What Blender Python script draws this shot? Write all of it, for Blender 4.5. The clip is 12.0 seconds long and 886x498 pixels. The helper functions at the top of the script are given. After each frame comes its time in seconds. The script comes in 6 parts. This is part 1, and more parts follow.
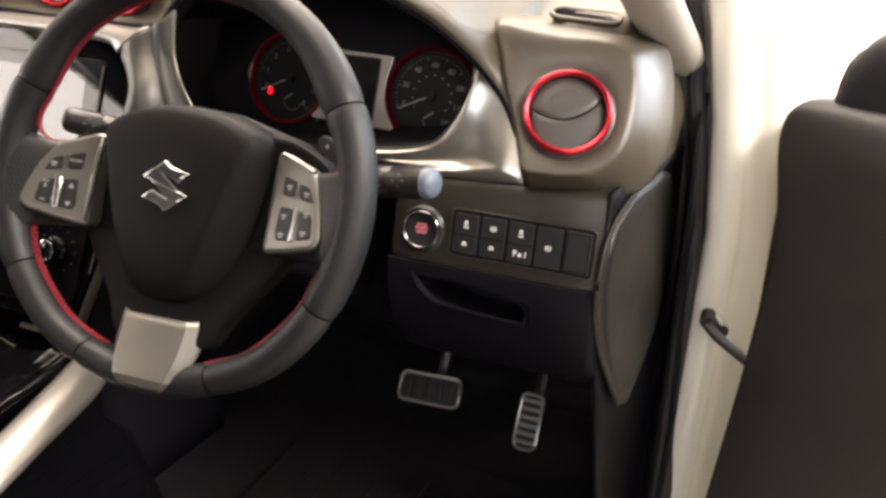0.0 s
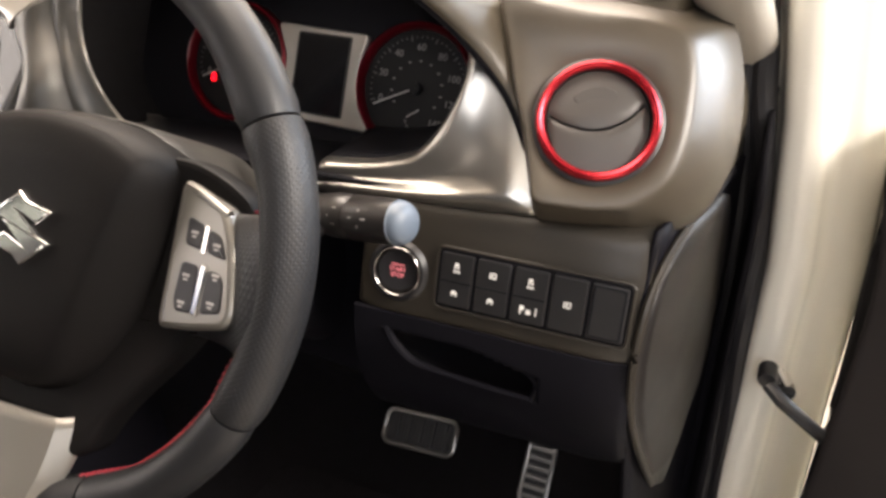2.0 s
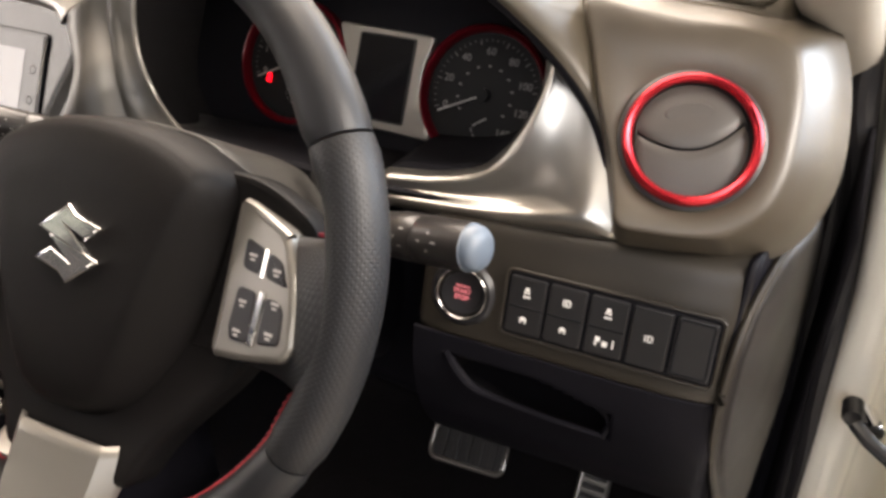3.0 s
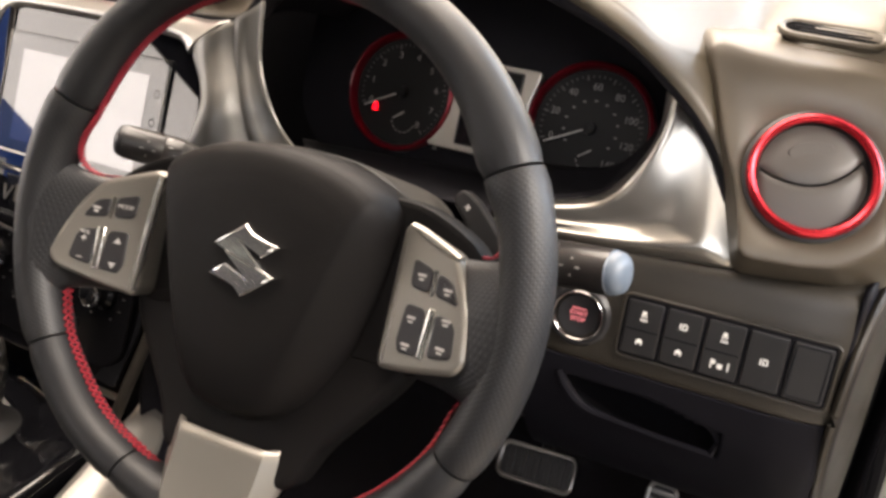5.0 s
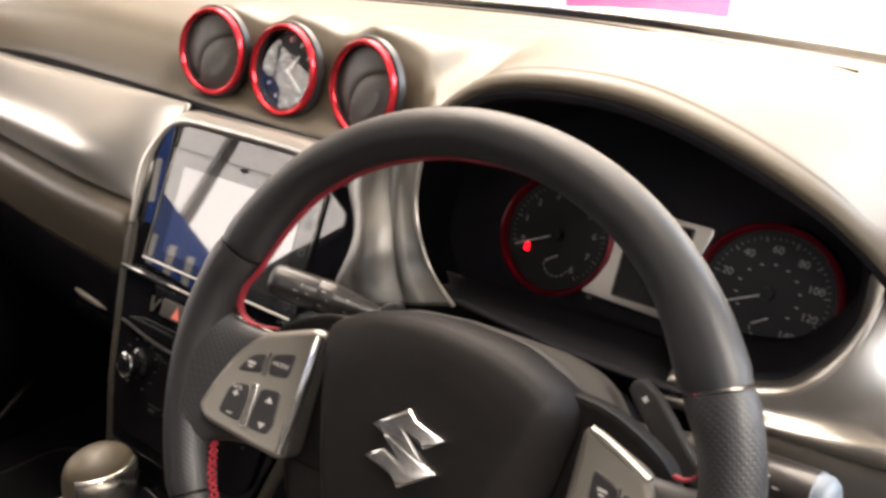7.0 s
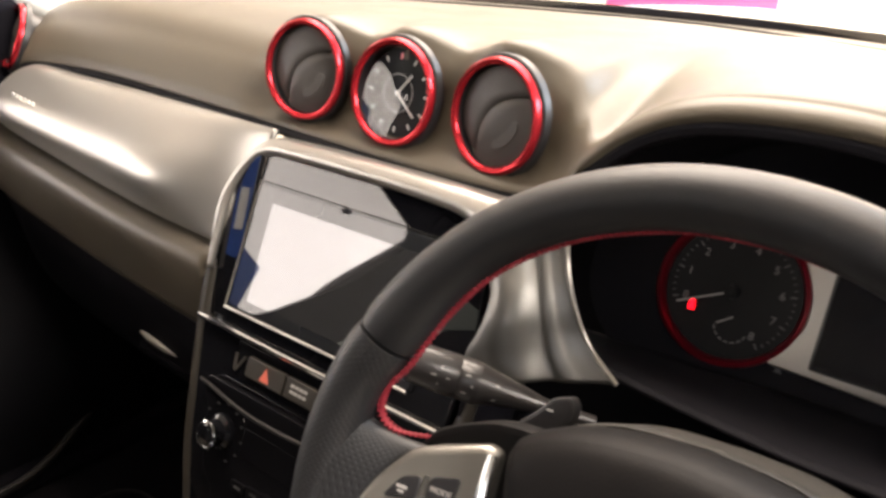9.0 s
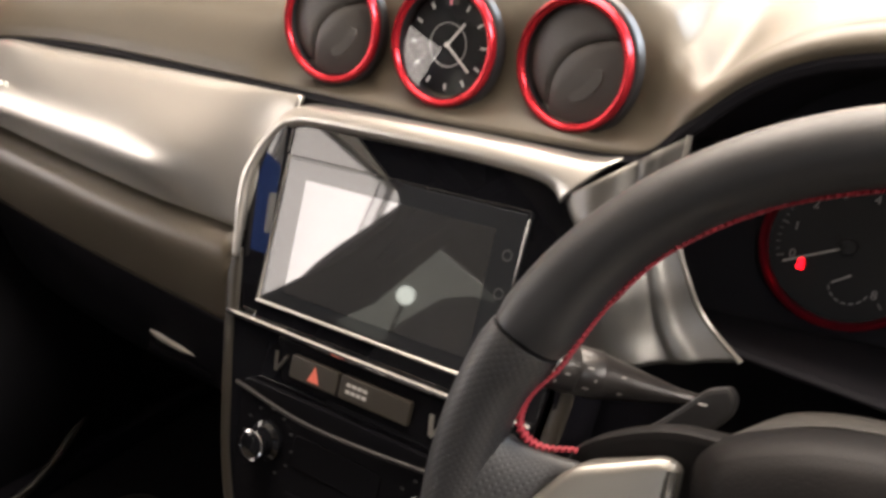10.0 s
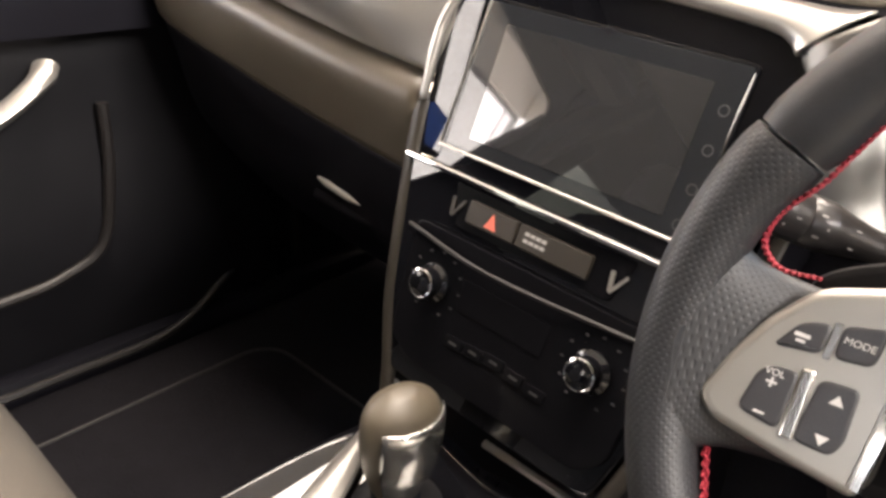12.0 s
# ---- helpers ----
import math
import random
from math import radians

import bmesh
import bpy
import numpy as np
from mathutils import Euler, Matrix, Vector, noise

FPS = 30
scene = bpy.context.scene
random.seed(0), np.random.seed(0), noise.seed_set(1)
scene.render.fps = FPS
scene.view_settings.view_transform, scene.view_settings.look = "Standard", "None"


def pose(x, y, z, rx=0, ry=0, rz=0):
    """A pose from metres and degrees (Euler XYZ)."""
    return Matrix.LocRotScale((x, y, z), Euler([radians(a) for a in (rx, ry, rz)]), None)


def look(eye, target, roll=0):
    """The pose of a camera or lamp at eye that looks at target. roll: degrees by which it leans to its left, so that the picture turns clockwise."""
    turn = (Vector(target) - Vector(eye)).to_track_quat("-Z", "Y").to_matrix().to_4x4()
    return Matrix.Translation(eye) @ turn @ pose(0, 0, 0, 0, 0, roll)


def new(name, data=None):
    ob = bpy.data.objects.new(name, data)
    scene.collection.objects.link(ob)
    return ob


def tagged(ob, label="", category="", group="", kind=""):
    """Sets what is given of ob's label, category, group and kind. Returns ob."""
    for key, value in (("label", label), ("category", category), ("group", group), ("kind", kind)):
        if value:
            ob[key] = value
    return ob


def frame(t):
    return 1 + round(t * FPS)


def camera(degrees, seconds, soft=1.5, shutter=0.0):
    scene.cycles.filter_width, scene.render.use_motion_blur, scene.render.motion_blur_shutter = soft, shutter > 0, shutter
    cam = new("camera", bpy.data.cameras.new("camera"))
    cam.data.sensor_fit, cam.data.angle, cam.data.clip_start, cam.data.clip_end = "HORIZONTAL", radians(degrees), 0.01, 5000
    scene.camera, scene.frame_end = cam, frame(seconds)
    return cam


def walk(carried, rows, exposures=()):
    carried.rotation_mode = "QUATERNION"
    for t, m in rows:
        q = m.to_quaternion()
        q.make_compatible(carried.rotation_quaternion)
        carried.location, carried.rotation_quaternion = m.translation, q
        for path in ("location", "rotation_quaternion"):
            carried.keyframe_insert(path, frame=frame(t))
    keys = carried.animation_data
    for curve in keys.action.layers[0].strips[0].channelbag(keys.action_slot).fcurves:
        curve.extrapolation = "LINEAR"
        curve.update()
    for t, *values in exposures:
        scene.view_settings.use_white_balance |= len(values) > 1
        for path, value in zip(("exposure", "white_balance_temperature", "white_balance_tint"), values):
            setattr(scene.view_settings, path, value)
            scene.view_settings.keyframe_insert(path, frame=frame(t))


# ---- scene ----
# camera and walk
cam = camera(58.32, 12.0, soft=3.1, shutter=0.4)
PATH = [
    (0.0, 0.8144, -0.5281, 1.2309, 67.59, -2.41, 23.00),
    (0.5, 0.8021, -0.4862, 1.2247, 67.38, -2.24, 22.17),
    (1.0, 0.7848, -0.4161, 1.2255, 67.07, -2.25, 23.32),
    (1.5, 0.7696, -0.3580, 1.2184, 66.27, -2.54, 23.94),
    (2.0, 0.7510, -0.3226, 1.2110, 65.18, -2.62, 23.99),
    (2.5, 0.7307, -0.3048, 1.2071, 64.50, -2.76, 25.13),
    (3.0, 0.7115, -0.2903, 1.2102, 64.53, -2.98, 27.09),
    (3.5, 0.6946, -0.2707, 1.2089, 64.38, -2.96, 29.07),
    (5.5, 0.6349, -0.3780, 1.2259, 67.41, -4.48, 27.71),
    (6.0, 0.6179, -0.3809, 1.2346, 69.08, -5.02, 27.72),
    (6.5, 0.5999, -0.3554, 1.2542, 70.11, -5.25, 32.45),
    (7.0, 0.5804, -0.3312, 1.2651, 70.62, -4.77, 36.23),
    (7.5, 0.5654, -0.3126, 1.2674, 70.97, -5.08, 39.56),
    (9.5, 0.3740, -0.2724, 1.2585, 69.26, -2.57, 36.48),
    (10.0, 0.3238, -0.2670, 1.2420, 67.57, -1.40, 34.21),
    (10.5, 0.2964, -0.2760, 1.2238, 65.44, -1.67, 34.52),
    (11.0, 0.2809, -0.2938, 1.2031, 64.03, -2.28, 37.68),
    (11.5, 0.2831, -0.3054, 1.1842, 62.59, -3.96, 41.75),
    (12.0, 0.2914, -0.3149, 1.1767, 62.26, -4.90, 44.38),
]
STOPS = [(0.0, 0.04, 6650), (0.5, 0.12, 6650), (1.5, 0.12, 6650), (2.0, 0.10, 6650), (3.0, 0.14, 6650), (3.5, 0.17, 6650), (5.5, 0.25, 6650), (6.5, 0.27, 6650), (7.5, 0.2, 6650), (9.5, 0.15, 6650), (10.0, 0.2, 6600), (10.5, 0.15, 6400), (11.0, 0.52, 6150), (11.5, 0.9, 6300), (12.0, 0.83, 6450)]
walk(cam, [(t, pose(x, y, z, rx, ry, rz)) for t, x, y, z, rx, ry, rz in PATH], [(t, stops, kelvin, 15) for t, stops, kelvin in STOPS])

# world and large lights: a showroom with ceiling lamps, plus added cool fill lamps
world = bpy.data.worlds.new("showroom_air")
scene.world = world
world.use_nodes = True
world.node_tree.nodes["Background"].inputs[0].default_value = (1.0, 0.93, 0.82, 1)
world.node_tree.nodes["Background"].inputs[1].default_value = 0.15


def area_lamp(name, eye, target, sx, sy, watts, colour):
    data = bpy.data.lights.new(name, "AREA")
    data.shape, data.size, data.size_y, data.energy, data.color = "RECTANGLE", sx, sy, watts, colour
    ob = new(name, data)
    ob.matrix_world = look(eye, target)
    return ob


WARM, COOL = (1.0, 0.89, 0.75), (0.74, 0.88, 1.0)
area_lamp("ceiling_or_fill_lamp", (-0.9, 2.2, 3.9), (-0.2, 0.8, 0.0), 3.2, 1.6, 350, WARM)
area_lamp("ceiling_or_fill_lamp", (-0.2, 0.15, 3.9), (-0.2, 0.15, 0.0), 2.6, 1.0, 150, WARM)
area_lamp("ceiling_or_fill_lamp", (0.6, -3.6, 3.9), (0.6, -3.6, 0.0), 2.6, 1.0, 60, WARM)
# added fill without a window, placed so the wing trim reflects white
area_lamp("window_daylight", (2.4, -5.6, 3.2), (0.6, 0.2, 1.05), 3.8, 1.5, 150, (0.92, 0.96, 1.0))
# added fill below ceiling height, brightens the hinge pillar and rim's right side
area_lamp("ceiling_or_fill_lamp", (3.4, -0.3, 2.9), (0.8, 0.35, 1.0), 1.2, 1.0, 225, (1.0, 0.95, 0.86))
# added cool fill from the right, no window there, for rim and pad
area_lamp("window_daylight", (3.9, 3.3, 2.7), (0.5, 0.2, 1.1), 3.0, 2.2, 450, COOL)
area_lamp("ceiling_or_fill_lamp", (1.9, 3.4, 4.0), (0.5, 0.2, 1.1), 1.7, 1.5, 190, COOL)
# added strong fill that makes the wall beyond the windscreen bright
area_lamp("far_wall_fill", (0.0, 5.8, 3.9), (0.0, 8.0, 1.4), 6.0, 0.5, 1500, WARM)


# ---- materials ----
def material(name, colour, rough=0.5, metal=0.0, grain=0.0, grain_size=0.0006, mottle=0.12, mottle_size=0.05, coat=0.0, coat_ior=1.5, spec=0.5, emit=None, power=0.0, spots=False):
    m = bpy.data.materials.new(name)
    m.use_nodes = True
    t = m.node_tree
    b = t.nodes["Principled BSDF"]
    b.inputs["Roughness"].default_value, b.inputs["Metallic"].default_value = rough, metal
    b.inputs["Coat Weight"].default_value = coat
    b.inputs["Coat Roughness"].default_value, b.inputs["Coat IOR"].default_value = 0.02, coat_ior
    b.inputs["Specular IOR Level"].default_value = spec
    co = t.nodes.new("ShaderNodeTexCoord")
    n = t.nodes.new("ShaderNodeTexNoise")
    n.inputs["Scale"].default_value, n.inputs["Detail"].default_value = 1.0 / mottle_size, 5.0
    t.links.new(co.outputs["Object"], n.inputs["Vector"])
    mix = t.nodes.new("ShaderNodeMix")
    mix.data_type = "RGBA"
    mix.inputs[6].default_value = (*[c * (1 - mottle) for c in colour], 1)
    mix.inputs[7].default_value = (*[min(1, c * (1 + mottle)) for c in colour], 1)
    t.links.new(n.outputs["Fac"], mix.inputs[0])
    t.links.new(mix.outputs[2], b.inputs["Base Color"])
    r = t.nodes.new("ShaderNodeMapRange")
    r.inputs[3].default_value, r.inputs[4].default_value = max(0.01, rough * 0.85), min(1, rough * 1.15)
    t.links.new(n.outputs["Fac"], r.inputs[0])
    t.links.new(r.outputs[0], b.inputs["Roughness"])
    if grain:
        g = t.nodes.new("ShaderNodeTexVoronoi" if spots else "ShaderNodeTexNoise")
        g.inputs["Scale"].default_value = 1.0 / grain_size
        t.links.new(co.outputs["Object"], g.inputs["Vector"])
        height = g.outputs["Distance" if spots else "Fac"]
        if spots:
            turn = t.nodes.new("ShaderNodeMapping")
            turn.inputs["Rotation"].default_value[2] = math.pi / 4
            t.links.new(co.outputs["UV"], turn.inputs["Vector"])
            t.links.new(turn.outputs[0], g.inputs["Vector"])
            g.voronoi_dimensions = "2D"
            g.inputs["Randomness"].default_value = 0.0
            pit = t.nodes.new("ShaderNodeMapRange")
            pit.inputs[1].default_value, pit.inputs[2].default_value = 0.10, 0.32
            t.links.new(height, pit.inputs[0])
            height = pit.outputs[0]
        bump = t.nodes.new("ShaderNodeBump")
        bump.inputs["Strength"].default_value, bump.inputs["Distance"].default_value = grain, grain_size * 0.5
        t.links.new(height, bump.inputs["Height"])
        t.links.new(bump.outputs[0], b.inputs["Normal"])
    if emit:
        b.inputs["Emission Color"].default_value, b.inputs["Emission Strength"].default_value = (*emit, 1), power
    return m


def glass(name, colour=(1, 1, 1), rough=0.0):
    """A thin pane: mostly clear, with a mirror part that grows towards grazing angles."""
    m = bpy.data.materials.new(name)
    m.use_nodes = True
    t = m.node_tree
    t.nodes.remove(t.nodes["Principled BSDF"])
    clear, gloss, mix, lw, fifth, fr = (t.nodes.new("ShaderNode" + k) for k in ("BsdfTransparent", "BsdfGlossy", "MixShader", "LayerWeight", "Math", "Math"))
    clear.inputs[0].default_value, gloss.inputs["Roughness"].default_value = (*colour, 1), rough
    lw.inputs[0].default_value = 0.5
    fifth.operation, fr.operation = "POWER", "MULTIPLY_ADD"
    fifth.inputs[1].default_value, fr.inputs[1].default_value, fr.inputs[2].default_value = 5.0, 0.94, 0.045
    t.links.new(lw.outputs["Facing"], fifth.inputs[0])
    t.links.new(fifth.outputs[0], fr.inputs[0])
    t.links.new(fr.outputs[0], mix.inputs[0])
    t.links.new(clear.outputs[0], mix.inputs[1])
    t.links.new(gloss.outputs[0], mix.inputs[2])
    t.links.new(mix.outputs[0], t.nodes["Material Output"].inputs[0])
    return m


PAD = material("soft_dash_plastic", (0.068, 0.0565, 0.0395), 0.46, grain=0.25, grain_size=0.0011, mottle=0.1)
TRIM = material("grey_dash_plastic", (0.021, 0.0175, 0.0132), 0.42, spec=0.4, grain=0.2, grain_size=0.0010)
ROCKER = material("black_switch_plastic", (0.0085, 0.0080, 0.0085), 0.42, grain=0.15, grain_size=0.0006)
BLACK = material("black_plastic", (0.013, 0.0125, 0.014), 0.42, grain=0.2, grain_size=0.0008)
DARK = material("dark_grained_plastic", (0.0062, 0.0059, 0.0082), 0.55, grain=0.25, grain_size=0.0011, spec=0.07)
DOORP = material("black_door_plastic", (0.0190, 0.0160, 0.0160), 0.5, grain=0.25, grain_size=0.0011, mottle=0.2)
# door plastic with the dimness of the passenger side put into its colour
PDOOR = material("shaded_door_plastic", (0.0065, 0.0063, 0.0076), 0.5, grain=0.25, grain_size=0.0011, mottle=0.2, spec=0.2)
BANDP = material("padded_band_plastic", (0.058, 0.0475, 0.0340), 0.40, grain=0.22, grain_size=0.0011)
HOOD = material("hood_lining", (0.0078, 0.0073, 0.0095), 0.75, spec=0.14)
GLOSS = material("piano_black", (0.004, 0.004, 0.005), 0.03, coat=1.0, coat_ior=1.5, spec=0.0, mottle=0.05)
PANELB = material("satin_black_panel", (0.0042, 0.0041, 0.0050), 0.18, spec=0.07, mottle=0.08)
DARKTRIM = material("dark_brown_plastic", (0.0098, 0.0083, 0.0080), 0.44, grain=0.2, grain_size=0.0010, spec=0.35)
SCREEN = material("screen_glass", (0.016, 0.017, 0.019), 0.02, coat=1.0, coat_ior=1.5, spec=0.0, mottle=0.05)
ACTIVE = material("screen_active_layer", (0.115, 0.115, 0.118), 0.03, 0.8, mottle=0.03)
SILVER = material("satin_silver_paint", (0.43, 0.415, 0.388), 0.34, 0.85, mottle=0.06, grain=0.03, grain_size=0.0008)
SHEEN = material("polished_satin_silver", (0.39, 0.375, 0.345), 0.30, 0.92, mottle=0.06, grain=0.02, grain_size=0.0008)
# SHEEN's silver again, its colour darkened for the shade on the saddle
SADDLE = material("shade_darkened_silver", (0.14, 0.136, 0.128), 0.40, 0.92, mottle=0.06, grain=0.02, grain_size=0.0008)
SATIN = material("satin_wheel_plate", (0.245, 0.232, 0.210), 0.34, 0.7, mottle=0.05)
BRIGHT = material("polished_silver_trim", (0.66, 0.65, 0.62), 0.16, 0.95, mottle=0.04)
CHROME = material("chrome", (0.85, 0.85, 0.86), 0.06, 1.0, mottle=0.02)
STEEL = material("brushed_pedal_steel", (0.27, 0.265, 0.26), 0.36, 1.0, mottle=0.1, mottle_size=0.01)
RED = material("red_anodised_ring", (0.50, 0.022, 0.034), 0.24, 0.75, mottle=0.08)
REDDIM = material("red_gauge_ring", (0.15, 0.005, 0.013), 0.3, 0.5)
EMBLEM = material("bright_emblem_chrome", (0.82, 0.81, 0.80), 0.10, 0.96, mottle=0.03)
THREAD = material("red_thread", (0.22, 0.009, 0.019), 0.7, mottle=0.3, mottle_size=0.003)
LEATHER = material("smooth_leather", (0.0088, 0.0090, 0.0104), 0.49, spec=0.44, grain=0.16, grain_size=0.0012, mottle=0.2)
PERF = material("perforated_leather", (0.0088, 0.0089, 0.0102), 0.49, spec=0.43, grain=0.24, grain_size=0.0028, spots=True, mottle=0.12)
HUB = material("airbag_cover_plastic", (0.0050, 0.0043, 0.0043), 0.56, spec=0.13, grain=0.3, grain_size=0.0012)
# lighter copy of the cover plastic, overhead light put into the colour
SHELL = material("lit_shell_plastic", (0.034, 0.032, 0.029), 0.45, spec=0.5, grain=0.25, grain_size=0.0011)
PILLAR = material("pale_pillar_trim", (0.34, 0.32, 0.285), 0.6, grain=0.2, grain_size=0.001)
RUBBER = material("rubber_seal", (0.014, 0.013, 0.015), 0.55)
CARPET = material("black_carpet", (0.0092, 0.0085, 0.0100), 0.95, spec=0.05, grain=0.9, grain_size=0.003, mottle=0.4, mottle_size=0.02)
WHITE = material("white_car_paint", (0.84, 0.81, 0.72), 0.25, coat=0.6, mottle=0.03, mottle_size=0.3)
BACKCLOTH = material("black_seat_cloth", (0.016, 0.015, 0.016), 0.9, grain=0.6, grain_size=0.002, mottle=0.2)
CLOTH = material("seat_cloth", (0.06, 0.052, 0.042), 0.9, grain=0.6, grain_size=0.002, mottle=0.2)
STALK = material("satin_stalk_plastic", (0.020, 0.018, 0.0175), 0.30, grain=0.1, grain_size=0.0008)
CAP = material("stalk_cap_plastic", (0.10, 0.125, 0.16), 0.45)
PRINT = material("white_print", (0.7, 0.7, 0.68), 0.6)
PRINTRED = material("red_print", (0.80, 0.22, 0.25), 0.5, emit=(1.0, 0.25, 0.3), power=0.25)
ORANGE = material("orange_print", (0.55, 0.12, 0.08), 0.5)
LCD = material("dark_display", (0.009, 0.009, 0.011), 0.12, mottle=0.05)
LAMP = material("red_warning_lamp", (0.8, 0.02, 0.05), 0.4, emit=(1.0, 0.004, 0.012), power=3.0)
NUMERAL = material("white_dial_numerals", (0.18, 0.178, 0.175), 0.6)
DIALPRINT = material("grey_dial_print", (0.32, 0.31, 0.30), 0.6)
TICK = material("dim_tick_print", (0.10, 0.10, 0.10), 0.6)
VENT = material("vent_shutter_plastic", (0.042, 0.037, 0.033), 0.48, grain=0.2, grain_size=0.001)
DIAL = material("gauge_face", (0.005, 0.005, 0.006), 0.5, spec=0.2)
# gloss-free black that stands in for the shade inside a vent
VOID = material("vent_void_black", (0.007, 0.0068, 0.0072), 0.95, spec=0.0)
PANE = glass("clear_pane")
TINTED = glass("privacy_glass", (0.07, 0.078, 0.07))


# ---- shape tools ----
def lerp(a, b, f):
    return tuple(p + (q - p) * f for p, q in zip(a, b))


def smooth01(a, b, x):
    f = max(0.0, min(1.0, (x - a) / (b - a)))
    return f * f * (3 - 2 * f)


def spline(points, n, closed=False):
    """n points along a centripetal-free Catmull-Rom curve through the points."""
    pts = [Vector(p) for p in points]
    k = len(pts)
    spans = k if closed else k - 1
    out = []
    for i in range(n):
        f = i / n * spans if closed else i / (n - 1) * spans
        j = min(int(f), spans - 1)
        f -= j
        if closed:
            p0, p1, p2, p3 = (pts[(j + d) % k] for d in (-1, 0, 1, 2))
        else:
            p1, p2 = pts[j], pts[j + 1]
            p0 = pts[j - 1] if j else p1 * 2 - p2
            p3 = pts[j + 2] if j + 2 < k else p2 * 2 - p1
        out.append(0.5 * ((2 * p1) + (p2 - p0) * f + (2 * p0 - 5 * p1 + 4 * p2 - p3) * f * f + (3 * p1 - p0 - 3 * p2 + p3) * f ** 3))
    return out


def skin(rows, closed_u=False, closed_v=False, caps=False):
    """A bmesh through rows of points, all of the same length."""
    bm = bmesh.new()
    grid = [[bm.verts.new(p) for p in row] for row in rows]
    a, b = len(grid), len(grid[0])
    for i in range(a if closed_v else a - 1):
        for j in range(b if closed_u else b - 1):
            bm.faces.new((grid[i][j], grid[i][(j + 1) % b], grid[(i + 1) % a][(j + 1) % b], grid[(i + 1) % a][j]))
    if caps:
        bm.faces.new(grid[0][::-1])
        bm.faces.new(grid[-1])
    bmesh.ops.recalc_face_normals(bm, faces=bm.faces)
    return bm


def patch(curves, nu, nv):
    """A smooth surface lofted through control curves."""
    dense = [spline(c, nu) for c in curves]
    cols = [spline([row[i] for row in dense], nv) for i in range(nu)]
    return skin([[cols[i][j] for i in range(nu)] for j in range(nv)])


def tube(path, radius, sides=10, closed=False, flat=1.0, up=(0, 0, 1)):
    """A round bar along a path; radius is a number or one for each point; flat squeezes it along up."""
    n = len(path)
    path = [Vector(p) for p in path]
    rows = []
    for i, p in enumerate(path):
        d = (path[(i + 1) % n] - path[i - 1]) if closed else path[min(i + 1, n - 1)] - path[max(i - 1, 0)]
        d.normalize()
        side = d.cross(Vector(up))
        if side.length < 1e-4:
            side = d.cross(Vector((1, 0, 0)))
        side.normalize()
        top = side.cross(d)
        r = radius[i] if isinstance(radius, (list, tuple)) else radius
        rows.append([p + side * (r * math.cos(a)) + top * (r * flat * math.sin(a)) for a in (2 * math.pi * k / sides for k in range(sides))])
    return skin(rows, closed_u=True, closed_v=closed, caps=not closed)


def axes(origin, rake=0.0, yaw=0.0, roll=0.0):
    """A face's own axes: x along it, y up it, z out of it towards the seats. rake: leaning back; yaw: turned to the car's right."""
    r, w = radians(rake), radians(yaw)
    right, top = Vector((math.cos(w), math.sin(w), 0)), Vector((-math.sin(w) * math.sin(r), math.cos(w) * math.sin(r), math.cos(r)))
    out = right.cross(top)
    return Matrix.Translation(origin) @ Matrix((right, top, out)).transposed().to_4x4() @ pose(0, 0, 0, 0, 0, roll)


def plate(outline, low, high, bevel=0.0, steps=2, m=None):
    """A slab with that outline (x, y), from low to high along z, with a rounded upper edge."""
    bm = bmesh.new()
    pts = [Vector((p[0], p[1])) for p in outline]
    n = len(pts)
    area = sum(pts[i].x * pts[(i + 1) % n].y - pts[(i + 1) % n].x * pts[i].y for i in range(n))
    if area < 0:
        pts.reverse()
    normals = []
    for i in range(n):
        a, b = (pts[i] - pts[i - 1]).normalized(), (pts[(i + 1) % n] - pts[i]).normalized()
        na, nb = Vector((a.y, -a.x)), Vector((b.y, -b.x))
        k = (na + nb)
        k = k.normalized() / max(0.5, k.normalized().dot(na))
        normals.append(k)
    rings = [(0.0, low)]
    for s in range(steps + 1):
        a = math.pi / 2 * s / steps
        rings.append((bevel * (1 - math.cos(a)), high - bevel + bevel * math.sin(a)))
    rings.append((bevel * 1.15, high))
    if not bevel:
        rings = [(0.0, low), (0.0, high)]
    loops = [[bm.verts.new((p.x - k.x * d, p.y - k.y * d, z)) for p, k in zip(pts, normals)] for d, z in rings]
    for a, b in zip(loops, loops[1:]):
        for i in range(n):
            bm.faces.new((a[i], a[(i + 1) % n], b[(i + 1) % n], b[i]))
    bm.faces.new(loops[0][::-1])
    bm.faces.new(loops[-1])
    if m:
        bm.transform(m)
    return bm


def framed(outer, hole, m, half=0.004):
    """A flat board with an opening through it: the outline is resampled to the hole's points by angle."""
    cx, cy = sum(p[0] for p in hole) / len(hole), sum(p[1] for p in hole) / len(hole)
    ring = []
    for p in hole:
        d = Vector((p[0] - cx, p[1] - cy)).normalized()
        best = 9.0
        for i in range(len(outer)):
            a, b = Vector(outer[i - 1]), Vector(outer[i])
            e = b - a
            k = d.x * e.y - d.y * e.x
            if abs(k) < 1e-9:
                continue
            q = a - Vector((cx, cy))
            s, f = (q.x * e.y - q.y * e.x) / k, (q.x * d.y - q.y * d.x) / k
            if s > 0 and -1e-6 <= f <= 1 + 1e-6:
                best = min(best, s)
        ring.append((cx + d.x * best, cy + d.y * best))
    rows = [[m @ Vector((x, y, z)) for x, y in pts] for pts, z in ((hole, -half), (hole, half), (ring, half), (ring, -half))]
    return skin(rows, closed_u=True, closed_v=True)


